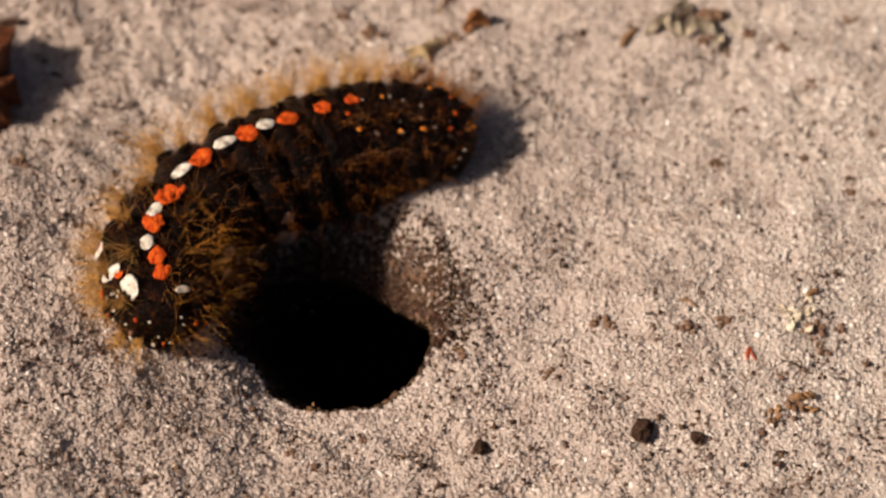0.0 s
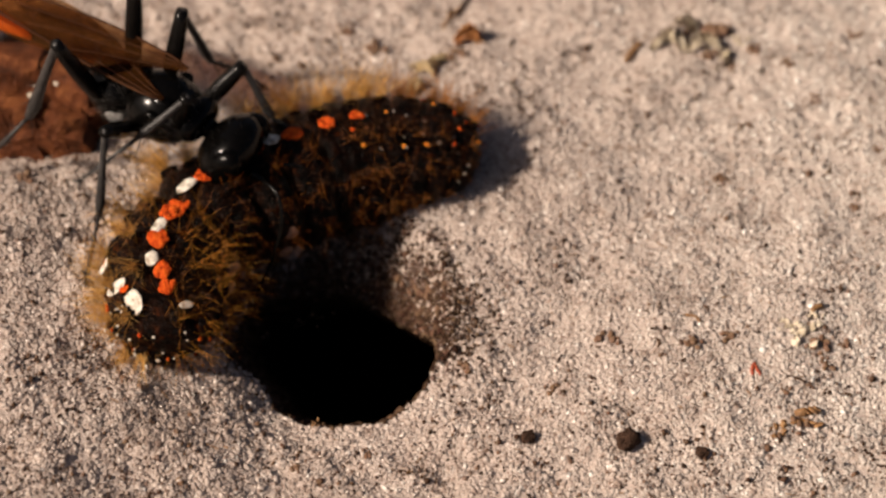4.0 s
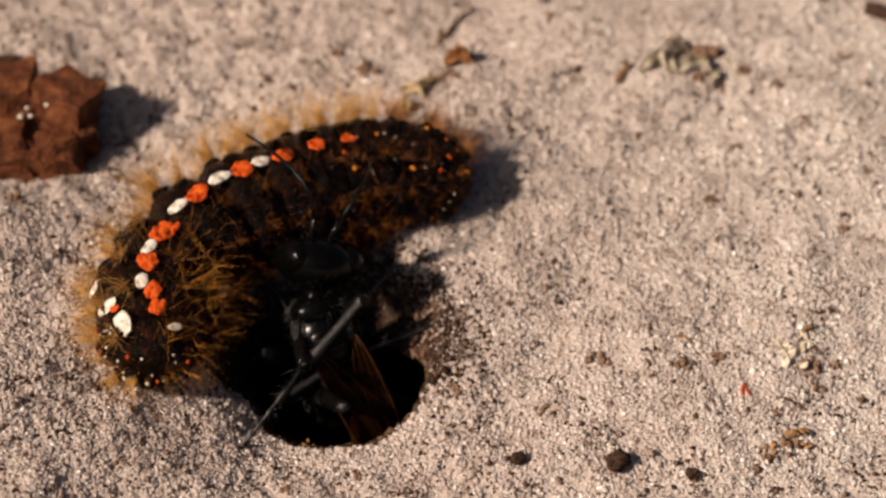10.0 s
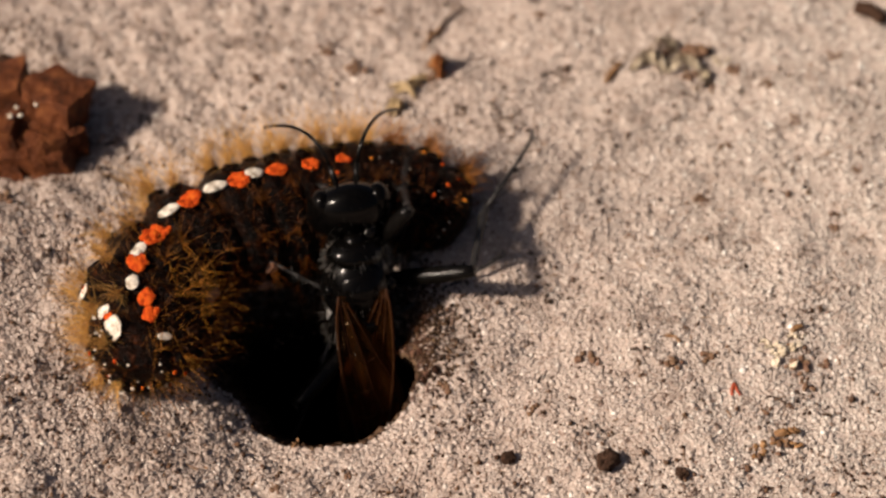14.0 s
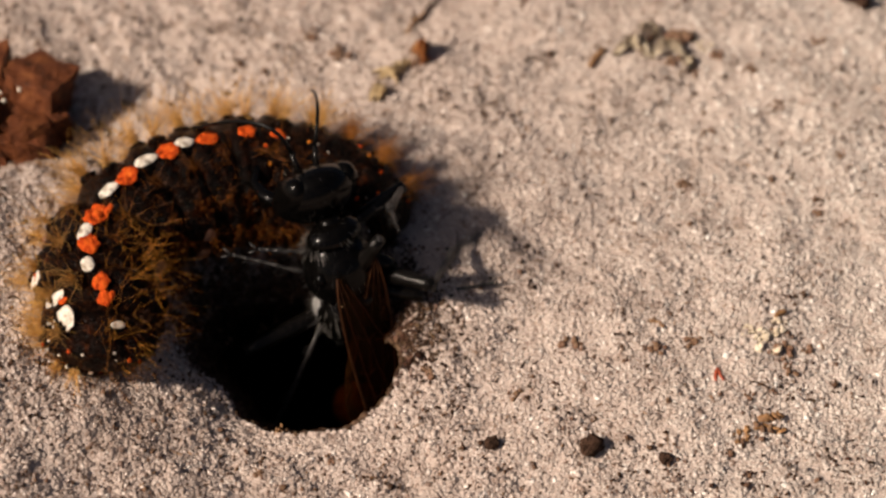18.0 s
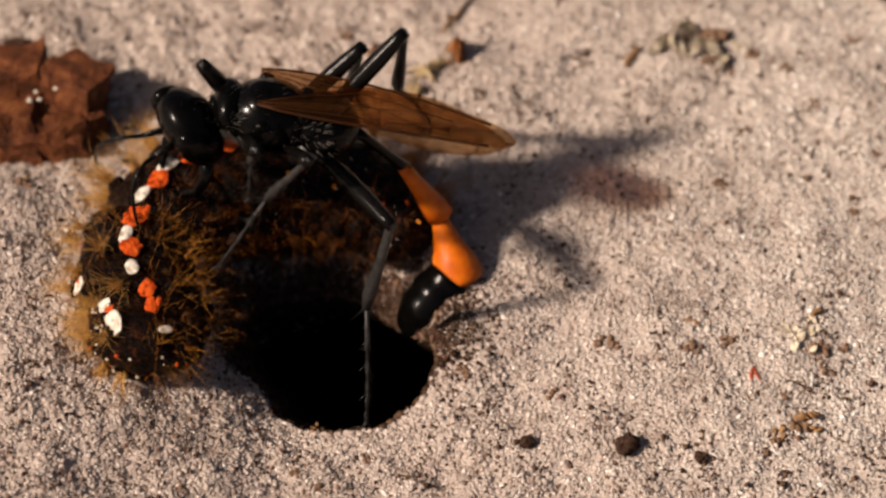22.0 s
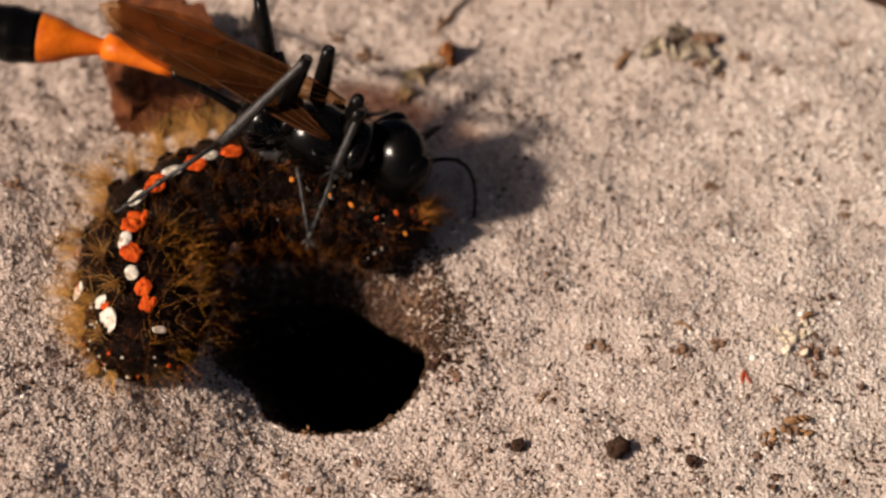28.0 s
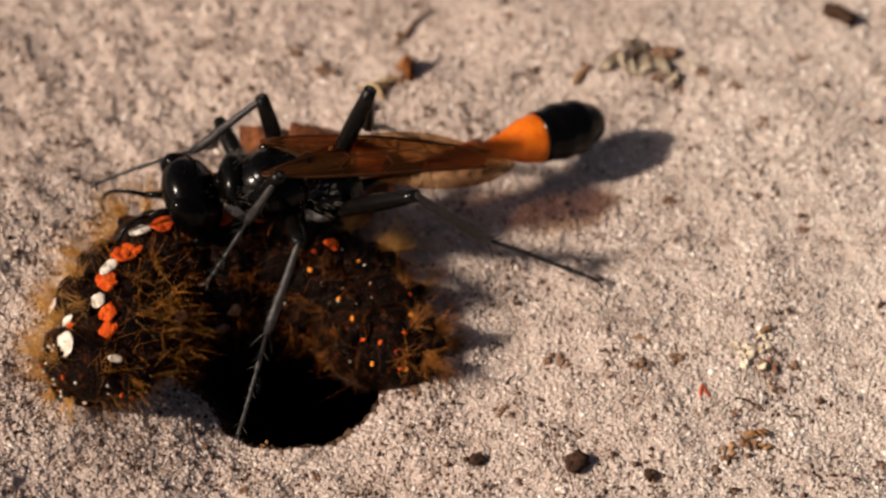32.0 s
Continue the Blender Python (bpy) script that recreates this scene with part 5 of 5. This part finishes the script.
    stance(7, (3.35, 7.30, 4.76, 101, 3, -3), (18, -25), (-8, 26), (-47, -96), [(-4.0, 9.7, 0.9), (5.9, 12.1, 3.0), (-7.3, 4.9, 4.5), (11.8, 8.8, 0.4), (-2.6, -1.7, -3.5), (6.4, -4.2, 0.2)], (4, -12, -2), (11, 3), {0: (-0.6, 7.7, 5.5), 2: (-0.3, 4.6, 6.4), 4: (0.9, 1.5, 6.7), 5: (6.7, 2.5, 7.5), 3: (7.1, 5.2, 6.8)})
    stance(7.5, (0.34, 10.28, 5.05, 135, 8, -2), (7, -22), (-13, 10), (2, -62), [(-6.1, 12.2, 3.0), (0.4, 17.2, 1.0), (-4.5, 4.2, 4.5), (7.3, 16.0, 0.0), (1.9, 0.2, 0.0), (8.6, 1.5, 0.0)], (2, 0, 0), (1, 0))
    stance(8, (0.33, 8.54, 4.73, 131, 23, -2), (4, -16), (-13, -27), (-10, -37), [(-4.0, 2.2, 8.1), (2.1, 12.8, 4.0), (-4.9, 3.8, 4.0), (8.7, 14.9, 0.2), (0.6, 2.4, -7.9), (5.9, 1.3, 0.0)], (4, 0, -2), (0, 0), {2: (-0.7, 4.6, 6.8), 4: (2.1, 2.0, 3.2), 3: (5.2, 10.7, 5.0), 0: (-4.1, 7.2, 4.6)})
    stance(8.5, (1.68, 6.95, 4.89, 96, 16, -1), (13, -17), (-6, -5), (-31, -60), [(-2.7, 4.6, 5.0), (5.2, 9.0, 4.5), (-4.1, 2.2, 4.5), (6.5, 8.6, 0.0), (-0.3, 0.1, -2.0), (4.7, 0.1, 0.0)], (2, 0, 0), (0, 0))
    stance(9, (1.62, 6.46, 2.36, 96, 64, -1), (-13, -64), (-5, -30), (3, -8), [(-2.1, 5.5, 5.0), (4.3, 9.3, 4.5), (-4.1, 5.1, 4.0), (6.1, 8.0, 0.2), (0.8, -0.5, 0.2), (4.1, -0.5, 0.2)], (2, 0, 0), (0, 0), {2: (-0.1, 4.8, 6.0), 5: (3.3, 1.2, 1.2), 4: (0.2, 2.2, 4.0), 3: (6.8, 6.0, 3.1)})
    stance(9.5, (0.72, 3.88, 0.00, 128, 80, -1), (-14, -47), (7, -24), (12, -14), [(-4.1, 5.1, 3.0), (2.8, 5.8, 3.0), (-8.7, -2.5, 0.0), (5.4, 5.3, 0.0), (-2.3, 1.4, -4.0), (3.1, 1.6, -3.0)], (2, 0, 0), (0, 0))
    stance(10, (-0.64, 2.00, -0.98, 112, 61, -1), (-23, -18), (48, -62), (-8, 4), [(-3.4, 5.6, 1.0), (2.4, 4.8, 2.0), (-4.3, -3.9, 0.0), (4.9, 3.5, 0.0), (-2.2, 2.2, -4.0), (2.4, 2.2, -4.0)], (2, 0, 0), (0, 0))
    stance(10.5, (-0.94, 1.89, -3.26, 133, 74, -2), (-27, -8), (48, -42), (-8, 4), [(-3.2, 4.1, 0.0), (2.4, 4.5, 0.0), (-4.3, 0.9, 0.0), (3.9, 2.2, 0.0), (-2.3, 3.7, -6.0), (2.3, 3.7, -6.0)], (2, 0, 0), (0, 0))
    stance(11, (1.10, 1.98, -1.72, 110, 72, -3), (-39, -30), (39, -59), (-8, 10), [(-1.1, 2.3, 2.0), (3.9, 4.4, 2.0), (-3.3, 3.5, 3.0), (4.9, 2.5, 0.0), (-1.2, 1.4, -4.0), (3.4, 2.1, -4.0)], (2, 0, 0), (0, 0), {2: (-0.7, 1.6, 2.7)})
    stance(11.5, (1.21, 2.42, -0.75, 111, 72, -1), (-24, -42), (23, -54), (-2, 8), [(-1.1, 4.2, 3.0), (4.1, 5.7, 2.0), (-3.4, 6.2, 3.0), (5.7, 3.4, 0.0), (-1.2, 1.4, -4.0), (3.4, 1.3, -3.0)], (2, 0, 0), (0, 0))
    stance(12, (0.93, 3.93, 0.36, 91, 75, -1), (2, -54), (2, -31), (1, -19), [(-0.6, 5.1, 3.5), (4.4, 5.2, 2.0), (-3.4, 6.0, 4.0), (7.2, 3.0, 0.0), (-1.2, 1.4, -4.0), (7.2, 3.0, 0.2)], (2, 0, 0), (0, 0), {2: (-0.4, 3.2, 4.6), 5: (3.7, 0.1, 1.7)})
    stance(12.5, (1.53, 4.70, 0.74, 99, 69, 0), (-4, -55), (1, -32), (6, -20), [(-0.6, 4.8, 3.5), (4.9, 5.8, 2.0), (-2.8, 5.8, 3.5), (7.2, 3.5, 0.0), (-1.2, 1.5, -4.0), (4.1, 1.4, -1.0)], (2, 0, 0), (0, 0))
    stance(13, (1.19, 4.51, 1.11, 111, 69, 0), (-8, -56), (3, -28), (13, -23), [(-1.1, 4.6, 3.0), (3.3, 9.1, 0.2), (-3.3, 4.7, 3.0), (8.7, 5.9, 0.2), (-1.2, 1.5, -4.0), (5.9, 4.1, -0.3)], (2, 0, 0), (0, 0), {2: (-0.8, 2.7, 4.9), 3: (6.0, 4.2, -0.4), 1: (4.5, 7.3, 3.5)})
    stance(13.5, (0.93, 4.27, 1.09, 120, 69, -1), (-15, -52), (3, -30), (16, -18), [(-1.5, 4.6, 3.0), (3.2, 6.3, 3.5), (-3.3, 4.9, 3.0), (8.3, 7.8, 0.0), (-1.4, 1.5, -4.0), (5.0, 3.7, -0.3)], (2, 0, 0), (0, 0))
    stance(14, (1.20, 3.83, 0.90, 100, 72, -1), (1, -52), (3, -30), (6, -20), [(-0.8, 10.8, 2.4), (3.4, 10.7, 3.2), (-3.1, 4.6, 3.0), (9.0, 12.3, 2.0), (-1.2, 1.5, -4.0), (6.1, 5.7, 0.5)], (2, 0, 0), (0, 0), {3: (6.2, 4.0, 2.5), 1: (3.4, 5.0, 5.4), 0: (-0.1, 5.8, 5.8)})
    stance(14.5, (1.24, 3.76, 0.86, 104, 73, -1), (-5, -56), (3, -29), (9, -18), [(-0.8, 5.0, 4.0), (3.1, 8.5, 4.5), (-3.1, 4.2, 3.0), (9.6, 13.2, 0.0), (-1.2, 1.4, -4.0), (5.7, 5.6, 0.5)], (2, 0, 0), (0, 0))
    stance(16.5, (3.18, 3.52, 0.47, 74, 74, 0), (14, -65), (-7, -27), (-7, -15), [(0.8, 3.5, 3.0), (5.8, 6.6, 2.0), (-0.2, 2.9, 2.5), (8.4, 7.3, 0.0), (-1.0, 1.7, -4.0), (5.8, 3.0, 0.0)], (2, 0, 0), (0, 0))
    stance(17, (2.86, 2.85, 0.20, 105, 77, 0), (-16, -83), (2, -29), (4, -13), [(1.1, 3.0, 3.0), (5.8, 5.4, 2.0), (-0.6, 1.8, 2.5), (8.2, 8.1, 0.0), (-0.8, 1.5, -4.0), (5.8, 2.8, 0.0)], (2, 0, 0), (0, 0))
    stance(17.5, (1.92, 4.11, 1.03, 113, 66, 0), (-7, -61), (1, -26), (10, -27), [(-0.4, 4.2, 3.0), (4.3, 6.7, 3.5), (-1.5, 3.9, 2.5), (8.1, 7.3, 0.0), (-1.1, 1.4, -4.0), (5.0, 3.4, 0.0)], (2, 0, 0), (0, 0))
    stance(18, (1.20, 3.60, 1.35, 123, 68, 0), (-8, -45), (5, -26), (12, -26), [(-0.9, 4.1, 3.0), (3.6, 1.8, 7.4), (-2.5, 3.7, 2.5), (9.1, 9.5, -0.8), (-1.3, 1.3, -4.0), (5.3, 4.3, 0.0)], (2, 0, 0), (0, 0), {2: (0.2, 1.7, 5.3), 3: (5.2, 2.4, 2.5), 1: (3.9, 6.8, 4.0)})
    stance(18.5, (1.49, 3.93, 1.31, 116, 68, 0), (-4, -52), (6, -26), (7, -27), [(-0.9, 4.1, 3.0), (3.9, 7.0, 3.8), (-2.5, 3.8, 2.5), (7.6, 5.3, 0.0), (-1.5, 1.3, -4.0), (5.1, 4.3, 0.0)], (2, 0, 0), (0, 0))
    stance(19, (1.56, 3.62, 1.11, 111, 70, 0), (-2, -50), (5, -31), (9, -21), [(-0.8, 3.8, 3.0), (3.9, 7.1, 3.8), (-2.1, 3.7, 2.5), (10.0, 8.1, 0.4), (-1.4, 1.4, -4.0), (5.2, 3.4, 0.0)], (2, 0, 0), (0, 0), {2: (0.4, 1.8, 5.0), 3: (4.8, 1.4, 2.5)})
    stance(19.5, (0.51, 5.10, 1.52, 119, 59, 0), (-10, -59), (10, -32), (8, -21), [(-1.5, 4.4, 3.0), (2.7, 8.0, 3.8), (-2.7, 3.9, 2.5), (9.8, 8.9, 0.0), (-1.9, 1.7, -4.0), (4.5, 4.3, 0.0)], (2, 0, 0), (0, 0))
    stance(20, (1.42, 3.39, 0.02, 119, 77, -1), (-15, -91), (8, -25), (11, -14), [(-0.8, 2.1, 3.0), (4.2, 4.2, 2.0), (-2.5, 3.7, 3.0), (6.4, 7.2, 0.0), (-1.4, 1.3, -4.0), (4.1, 2.8, -1.0)], (2, 0, 0), (0, 0), {2: (0.4, 1.6, 4.1)})
    stance(20.5, (0.05, 3.88, 0.96, 108, 69, 0), (-14, -69), (9, -30), (4, -18), [(-2.0, 4.6, 3.0), (3.2, 5.9, 3.0), (-3.3, 4.0, 3.0), (6.2, 6.8, 0.0), (-2.2, 1.5, -4.0), (3.7, 3.2, 0.0)], (2, 0, 0), (0, 0))
    stance(21, (0.49, 6.47, 5.10, 102, 16, 1), (2, -25), (8, -36), (1, -50), [(-2.9, 5.8, 5.0), (2.8, 9.2, 4.5), (-4.6, 3.0, 4.5), (5.8, 8.1, 0.0), (0.5, 0.7, -3.0), (4.3, 2.5, 0.0)], (3, 0, 2), (0, 0))
    stance(21.5, (-1.33, 7.86, 6.54, 132, 9, -1), (2, -20), (-5, -18), (-13, -29), [(-7.2, 11.3, 3.0), (-2.9, 18.6, 0.0), (-2.9, 5.6, 4.5), (4.8, 12.6, 0.0), (0.4, -3.3, 0.0), (6.9, 5.5, 0.0)], (2, 0, 0), (4, -26))
    stance(22, (-2.61, 6.61, 8.58, 177, 9, -3), (32, -40), (8, -46), (-37, -14), [(-4.4, 5.5, 4.6), (-5.6, 10.8, 6.2), (-5.8, 2.9, 3.0), (0.4, 12.5, 2.6), (0.7, -1.0, -3.1), (3.4, 13.3, 1.0)], (3, 0, 3), (-25, -52), {2: (-1.6, 2.4, 10.6), 4: (1.9, 1.3, 7.8), 1: (-6.2, 7.4, 11.2), 3: (0.6, 9.0, 10.6), 5: (2.4, 9.1, 11.4), 0: (-3.8, 3.4, 10.3)})
    stance(22.5, (-1.53, 8.10, 7.05, 192, 7, -2), (7, -57), (-5, -25), (-66, -7), [(-5.0, 4.7, 3.0), (-7.6, 11.1, 3.0), (-3.7, 4.9, 0.0), (-5.2, 18.7, 0.0), (1.0, -3.1, -0.5), (2.3, 19.1, 0.0)], (2, 0, 0), (-53, -51))
    stance(23, (-2.94, 7.90, 6.88, 229, 5, -3), (-6, -58), (6, -5), (-47, 7), [(-6.5, 6.2, -1.0), (-10.2, 8.9, 4.0), (-1.7, -1.2, -2.8), (-8.1, 14.7, 1.1), (9.5, 8.4, 0.1), (1.6, 14.7, 0.6)], (9, 0, 0), (30, -53), {2: (-0.9, 2.8, 5.0), 4: (2.9, 7.4, 9.1), 3: (-6.1, 11.3, 8.9), 0: (-6.2, 4.1, 4.7), 5: (0.9, 8.8, 10.0)})
    stance(23.5, (-4.35, 7.18, 7.67, 269, -2, -1), (-13, -52), (2, -3), (-7, 4), [(-3.7, 3.1, 2.0), (-7.1, 4.2, 4.5), (-0.5, 1.5, 0.0), (-10.3, 6.9, 4.0), (6.3, 6.7, 0.0), (-10.5, 20.0, 0.0)], (2, 0, 0), (3, -5))
    stance(24, (-4.03, 6.73, 7.98, 282, -10, -1), (4, -56), (-3, -8), (0, -3), [(-3.2, 2.6, 1.0), (-6.1, 4.1, 4.0), (1.1, 6.5, 4.5), (-8.4, 11.1, 4.4), (-2.1, 16.9, 4.4), (-15.6, 12.3, 7.5)], (6, 0, 1), (0, 1), {5: (-7.5, 5.8, 11.9), 4: (-1.8, 9.1, 12.5), 3: (-7.5, 5.2, 10.7)})
    stance(24.2, (-9.40, 9.42, 6.09, 347, -2, 0), (-5, -36), (14, 2), (-4, -18), [(-2.7, 14.7, 1.0), (-6.1, 4.8, 3.0), (-7.2, 19.2, 0.0), (-13.0, 10.0, 0.0), (-15.3, 20.0, 0.0), (-18.1, 9.4, 0.0)], (2, 0, 0), (0, 0))
    stance(24.4, (-11.63, 10.75, 6.11, 357, -2, 0), (-18, -42), (16, 2), (-24, -19), [(-5.0, 9.3, 4.0), (-7.9, 6.9, 4.0), (-11.5, 20.0, 0.0), (-14.9, 8.7, 0.0), (-18.4, 20.0, 0.0), (-20.0, 10.4, 0.0)], (2, 0, 0), (0, 0))
    stance(24.7, (-11.57, 10.28, 6.13, 370, -2, 0), (-5, -42), (-11, -1), (2, -11), [(-5.0, 9.3, 4.0), (-7.9, 6.9, 4.0), (-11.5, 20.0, 0.0), (-14.8, 8.0, 0.0), (-18.4, 20.0, 0.0), (-19.9, 10.4, 0.0)], (2, 0, 0), (0, 0))
    stance(25, (-11.3, 10.2, 6.3, 371, 15, 2), (29, -30), (13, 1), (-35, -14), [(-6.8, 8.8, 4.5), (-6.6, 5.6, 4.0), (-10.1, 20.0, 0.0), (-10.9, 8.9, 4.0), (-15.1, 18.9, 0.0), (-18.6, 10.1, 0.0)], (2, 0, 0), (0, 0), {0: (-8.8, 9.3, 5.2), 1: (-8.8, 8.0, 6.3)})
    stance(25.5, (-9.48, 10.65, 6.10, 376, 2, 1), (4, -25), (-7, 1), (-17, -17), [(-3.4, 9.2, 4.5), (-4.8, 4.5, 4.2), (-8.0, 20.4, 0.0), (-14.3, 8.0, 0.0), (-15.1, 18.9, 0.0), (-17.6, 10.4, 0.0)], (2, 0, 0), (0, 0))
    stance(27.5, (-3.68, 9.38, 5.56, 334, -9, 5), (38, -37), (-3, 2), (5, -14), [(2.8, 13.5, 2.0), (-2.9, 4.6, 3.0), (-1.3, 19.0, 0.0), (-5.5, 3.4, 4.0), (-6.7, 20.1, 0.0), (-10.6, 5.0, 4.0)], (2, 0, 0), (0, 0))
    stance(28, (-1.72, 8.95, 5.29, 341, -9, 7), (46, -36), (-8, 3), (19, -8), [(2.1, 12.2, 3.0), (-1.4, 4.3, 3.5), (-0.5, 16.3, 2.5), (-1.4, 4.5, 3.5), (-5.0, 20.1, 0.9), (-10.2, 4.5, 4.6)], (2, 2, -5), (0, 0), {3: (-1.8, 4.7, 7.3), 5: (-5.8, 6.6, 9.1), 4: (-3.6, 13.1, 9.5), 2: (-0.5, 10.5, 9.0)})
    stance(28.4, (-2.39, 9.62, 5.72, 329, -8, 4), (13, -46), (-27, -4), (4, -4), [(2.9, 9.7, 3.0), (-1.1, 4.7, 3.0), (0.8, 14.8, 3.0), (-3.0, 3.5, 4.0), (-2.9, 17.8, 4.0), (-9.2, 4.6, 4.6)], (2, 0, 0), (0, 0))
    stance(28.7, (0.95, 5.35, 5.06, 303, -12, 4), (-4, -42), (-9, 2), (9, -20), [(6.5, 4.9, 2.0), (0.0, 2.7, 2.0), (5.7, 9.4, 3.0), (-2.4, 1.7, 4.0), (2.9, 12.8, 3.0), (-8.2, 4.7, 4.6)], (2, 0, 0), (0, 0))
    stance(29, (0.74, 2.90, 4.60, 297, -29, 4), (7, -81), (-2, -5), (-2, -18), [(5.0, 2.1, 2.0), (-0.2, 1.2, -0.1), (2.2, 6.5, 0.2), (-3.2, 1.4, 1.5), (5.0, 14.5, 2.3), (-10.8, 3.4, 4.6)], (2, 3, 0), (0, 0), {5: (-5.3, 3.1, 7.4), 3: (-1.1, 0.5, 7.6), 1: (-0.1, -0.6, 5.7), 4: (3.5, 5.8, 9.3), 2: (5.3, 5.7, 5.5)})
    stance(29.5, (0.54, 2.59, 4.50, 292, -31, 1), (4, -82), (-9, -1), (11, -24), [(4.6, 2.1, 2.0), (-0.6, 0.7, 1.0), (5.4, 5.8, 3.0), (-3.3, 1.0, 2.5), (2.8, 9.1, 3.0), (-7.7, 4.1, 4.6)], (2, 0, 0), (0, 0))
    stance(30, (0.36, 2.41, 4.25, 280, -33, -2), (0, -76), (-1, -6), (0, -28), [(3.8, 2.9, 3.0), (-2.0, 1.4, -0.1), (11.5, 0.1, 1.9), (-4.3, 1.7, 2.0), (2.9, 8.3, -0.6), (-6.3, 12.4, -0.6)], (2, 3, 0), (0, 0), {5: (-5.4, 4.5, 7.3), 3: (-0.8, 0.6, 7.7), 2: (4.0, 0.8, 6.4), 1: (-0.8, -0.8, 5.5), 4: (3.0, 2.8, 9.2)})
    stance(30.5, (1.14, 3.66, 5.82, 223, -10, -2), (-2, -38), (21, 4), (-1, -17), [(0.0, 0.7, 0.0), (-3.9, 1.6, 2.0), (10.7, 0.4, 0.0), (-5.6, 2.8, 4.0), (9.3, 5.8, 0.0), (-1.2, 13.1, 1.0)], (2, 0, 0), (0, -1))
    stance(31, (1.36, 5.43, 5.44, 186, -7, -4), (2, -16), (36, -22), (-11, 6), [(-2.2, 1.9, 2.0), (-9.0, 11.5, 0.0), (-2.3, -3.0, -0.3), (-8.6, 7.4, 4.6), (13.3, 4.4, 1.7), (4.9, 13.4, 0.9)], (3, 0, -3), (0, -11), {3: (-0.9, 7.2, 8.6), 5: (4.2, 7.1, 10.1), 4: (5.2, 2.2, 9.1), 2: (1.8, 0.5, 6.7), 0: (-0.6, 1.3, 5.3)})
    stance(31.5, (0.42, 5.96, 5.64, 184, -1, -2), (19, -29), (40, -22), (-17, 10), [(-3.4, 1.9, 2.0), (-7.3, 11.3, 1.0), (-3.2, -4.0, 0.0), (1.4, 13.2, 0.0), (13.4, 5.3, 0.0), (2.4, 14.3, 0.0)], (2, 0, 0), (0, -1))
    stance(32, (-0.29, 6.34, 5.68, 184, 4, -3), (7, -32), (31, -16), (-9, 8), [(-4.0, 2.6, 3.5), (-5.0, 13.0, 0.5), (-2.5, -5.1, 2.5), (-9.0, 7.2, 4.8), (13.3, 5.1, 0.6), (4.0, 14.3, 0.5)], (2, 0, 0), (3, 0), {3: (-1.5, 8.2, 9.3), 5: (3.1, 8.1, 9.8), 4: (5.1, 3.7, 8.0), 2: (0.1, 1.6, 7.4), 0: (-2.2, 2.7, 7.0)})
    for t, x, y, z, rx, ry, rz in (
        (0.0, BARK_HOME[0] - 4.1, BARK_HOME[1] + 0.3, 0, 0, 0, 12), (1.8, BARK_HOME[0] - 4.1, BARK_HOME[1] + 0.3, 0, 0, 0, 12), (2.0, *BARK_HOME, 0, 0, 0, 0), (23.2, *BARK_HOME, 0, 0, 0, 0),
        (23.6, -14.03, 12.97, 0.2, 0, -8, -18),
        (24.1, -13.06, 12.97, 0.2, 0, -6, -26),
        (25.5, -12.88, 13.17, 0.1, 0, 0, -30),
        (27.5, -8.35, 16.25, 0, 12, 0, -80),
        (28, -8.16, 16.18, 0, 12, 0, -80),
        (28.5, -7.08, 16.39, 0, 15, 5, -85),
        (29, 1.3, 11.5, -2.2, -30, 0, -100),
        (29.6, 1.6, 11.8, -2.0, -30, 0, -95),
        (30, 1.6, 11.2, -2.0, -30, 0, -90),
        (30.5, 0.9, 11.0, -1.0, -35, 0, -40),
        (31, 1.5, 10.9, -1.0, -38, 0, -22),
        (32, 1.5, 10.9, -1.0, -38, 0, -22),
    ):
        track(bark, t, pose(x * MM, y * MM, (z + height(x, y)) * MM, rx, ry, rz))
    home = pebble_large.matrix_world.copy()
    before = pose(12.81 * MM, -5.06 * MM, height(12.81, -5.06) * MM, 0, 0, 70)
    for t, m in ((0.0, before), (0.4, before), (0.5, home), (32.0, home)):
        track(pebble_large, t, m)
    home = pebble_small.matrix_world.copy()
    before = pose(5.88 * MM, -5.81 * MM, height(5.88, -5.81) * MM, 0, 0, 70)
    for t, m in ((0.0, before), (0.4, before), (0.5, home), (32.0, home)):
        track(pebble_small, t, m)
    home = leaf_flake.matrix_world.copy()
    before = pose(5.96 * MM, 19.1 * MM, height(5.96, 19.1) * MM, 0, 0, 20)
    kicked = pose(4.75 * MM, 18.55 * MM, height(4.75, 18.55) * MM, 0, 0, 80)
    for t, m in ((0.0, before), (0.4, before), (0.5, home), (12.4, home), (13.0, kicked), (32.0, kicked)):
        track(leaf_flake, t, m)
    for ob, rows in TRACKS.items():
        for (t0, m0), (t1, m1) in list(zip(rows, rows[1:])):
            a, b = m0.to_quaternion(), m1.to_quaternion()
            b.make_compatible(a)
            if a.rotation_difference(b).angle > radians(70):
                # a large turn goes by its half
                rows.append(((t0 + t1) / 2, Matrix.LocRotScale(m0.translation.lerp(m1.translation, 0.5), a.slerp(b, 0.5), None)))
        rows.sort(key=lambda row: row[0])
        walk(ob, rows + [(32.0, rows[-1][1])] if rows[-1][0] < 32.0 else rows)


motions()
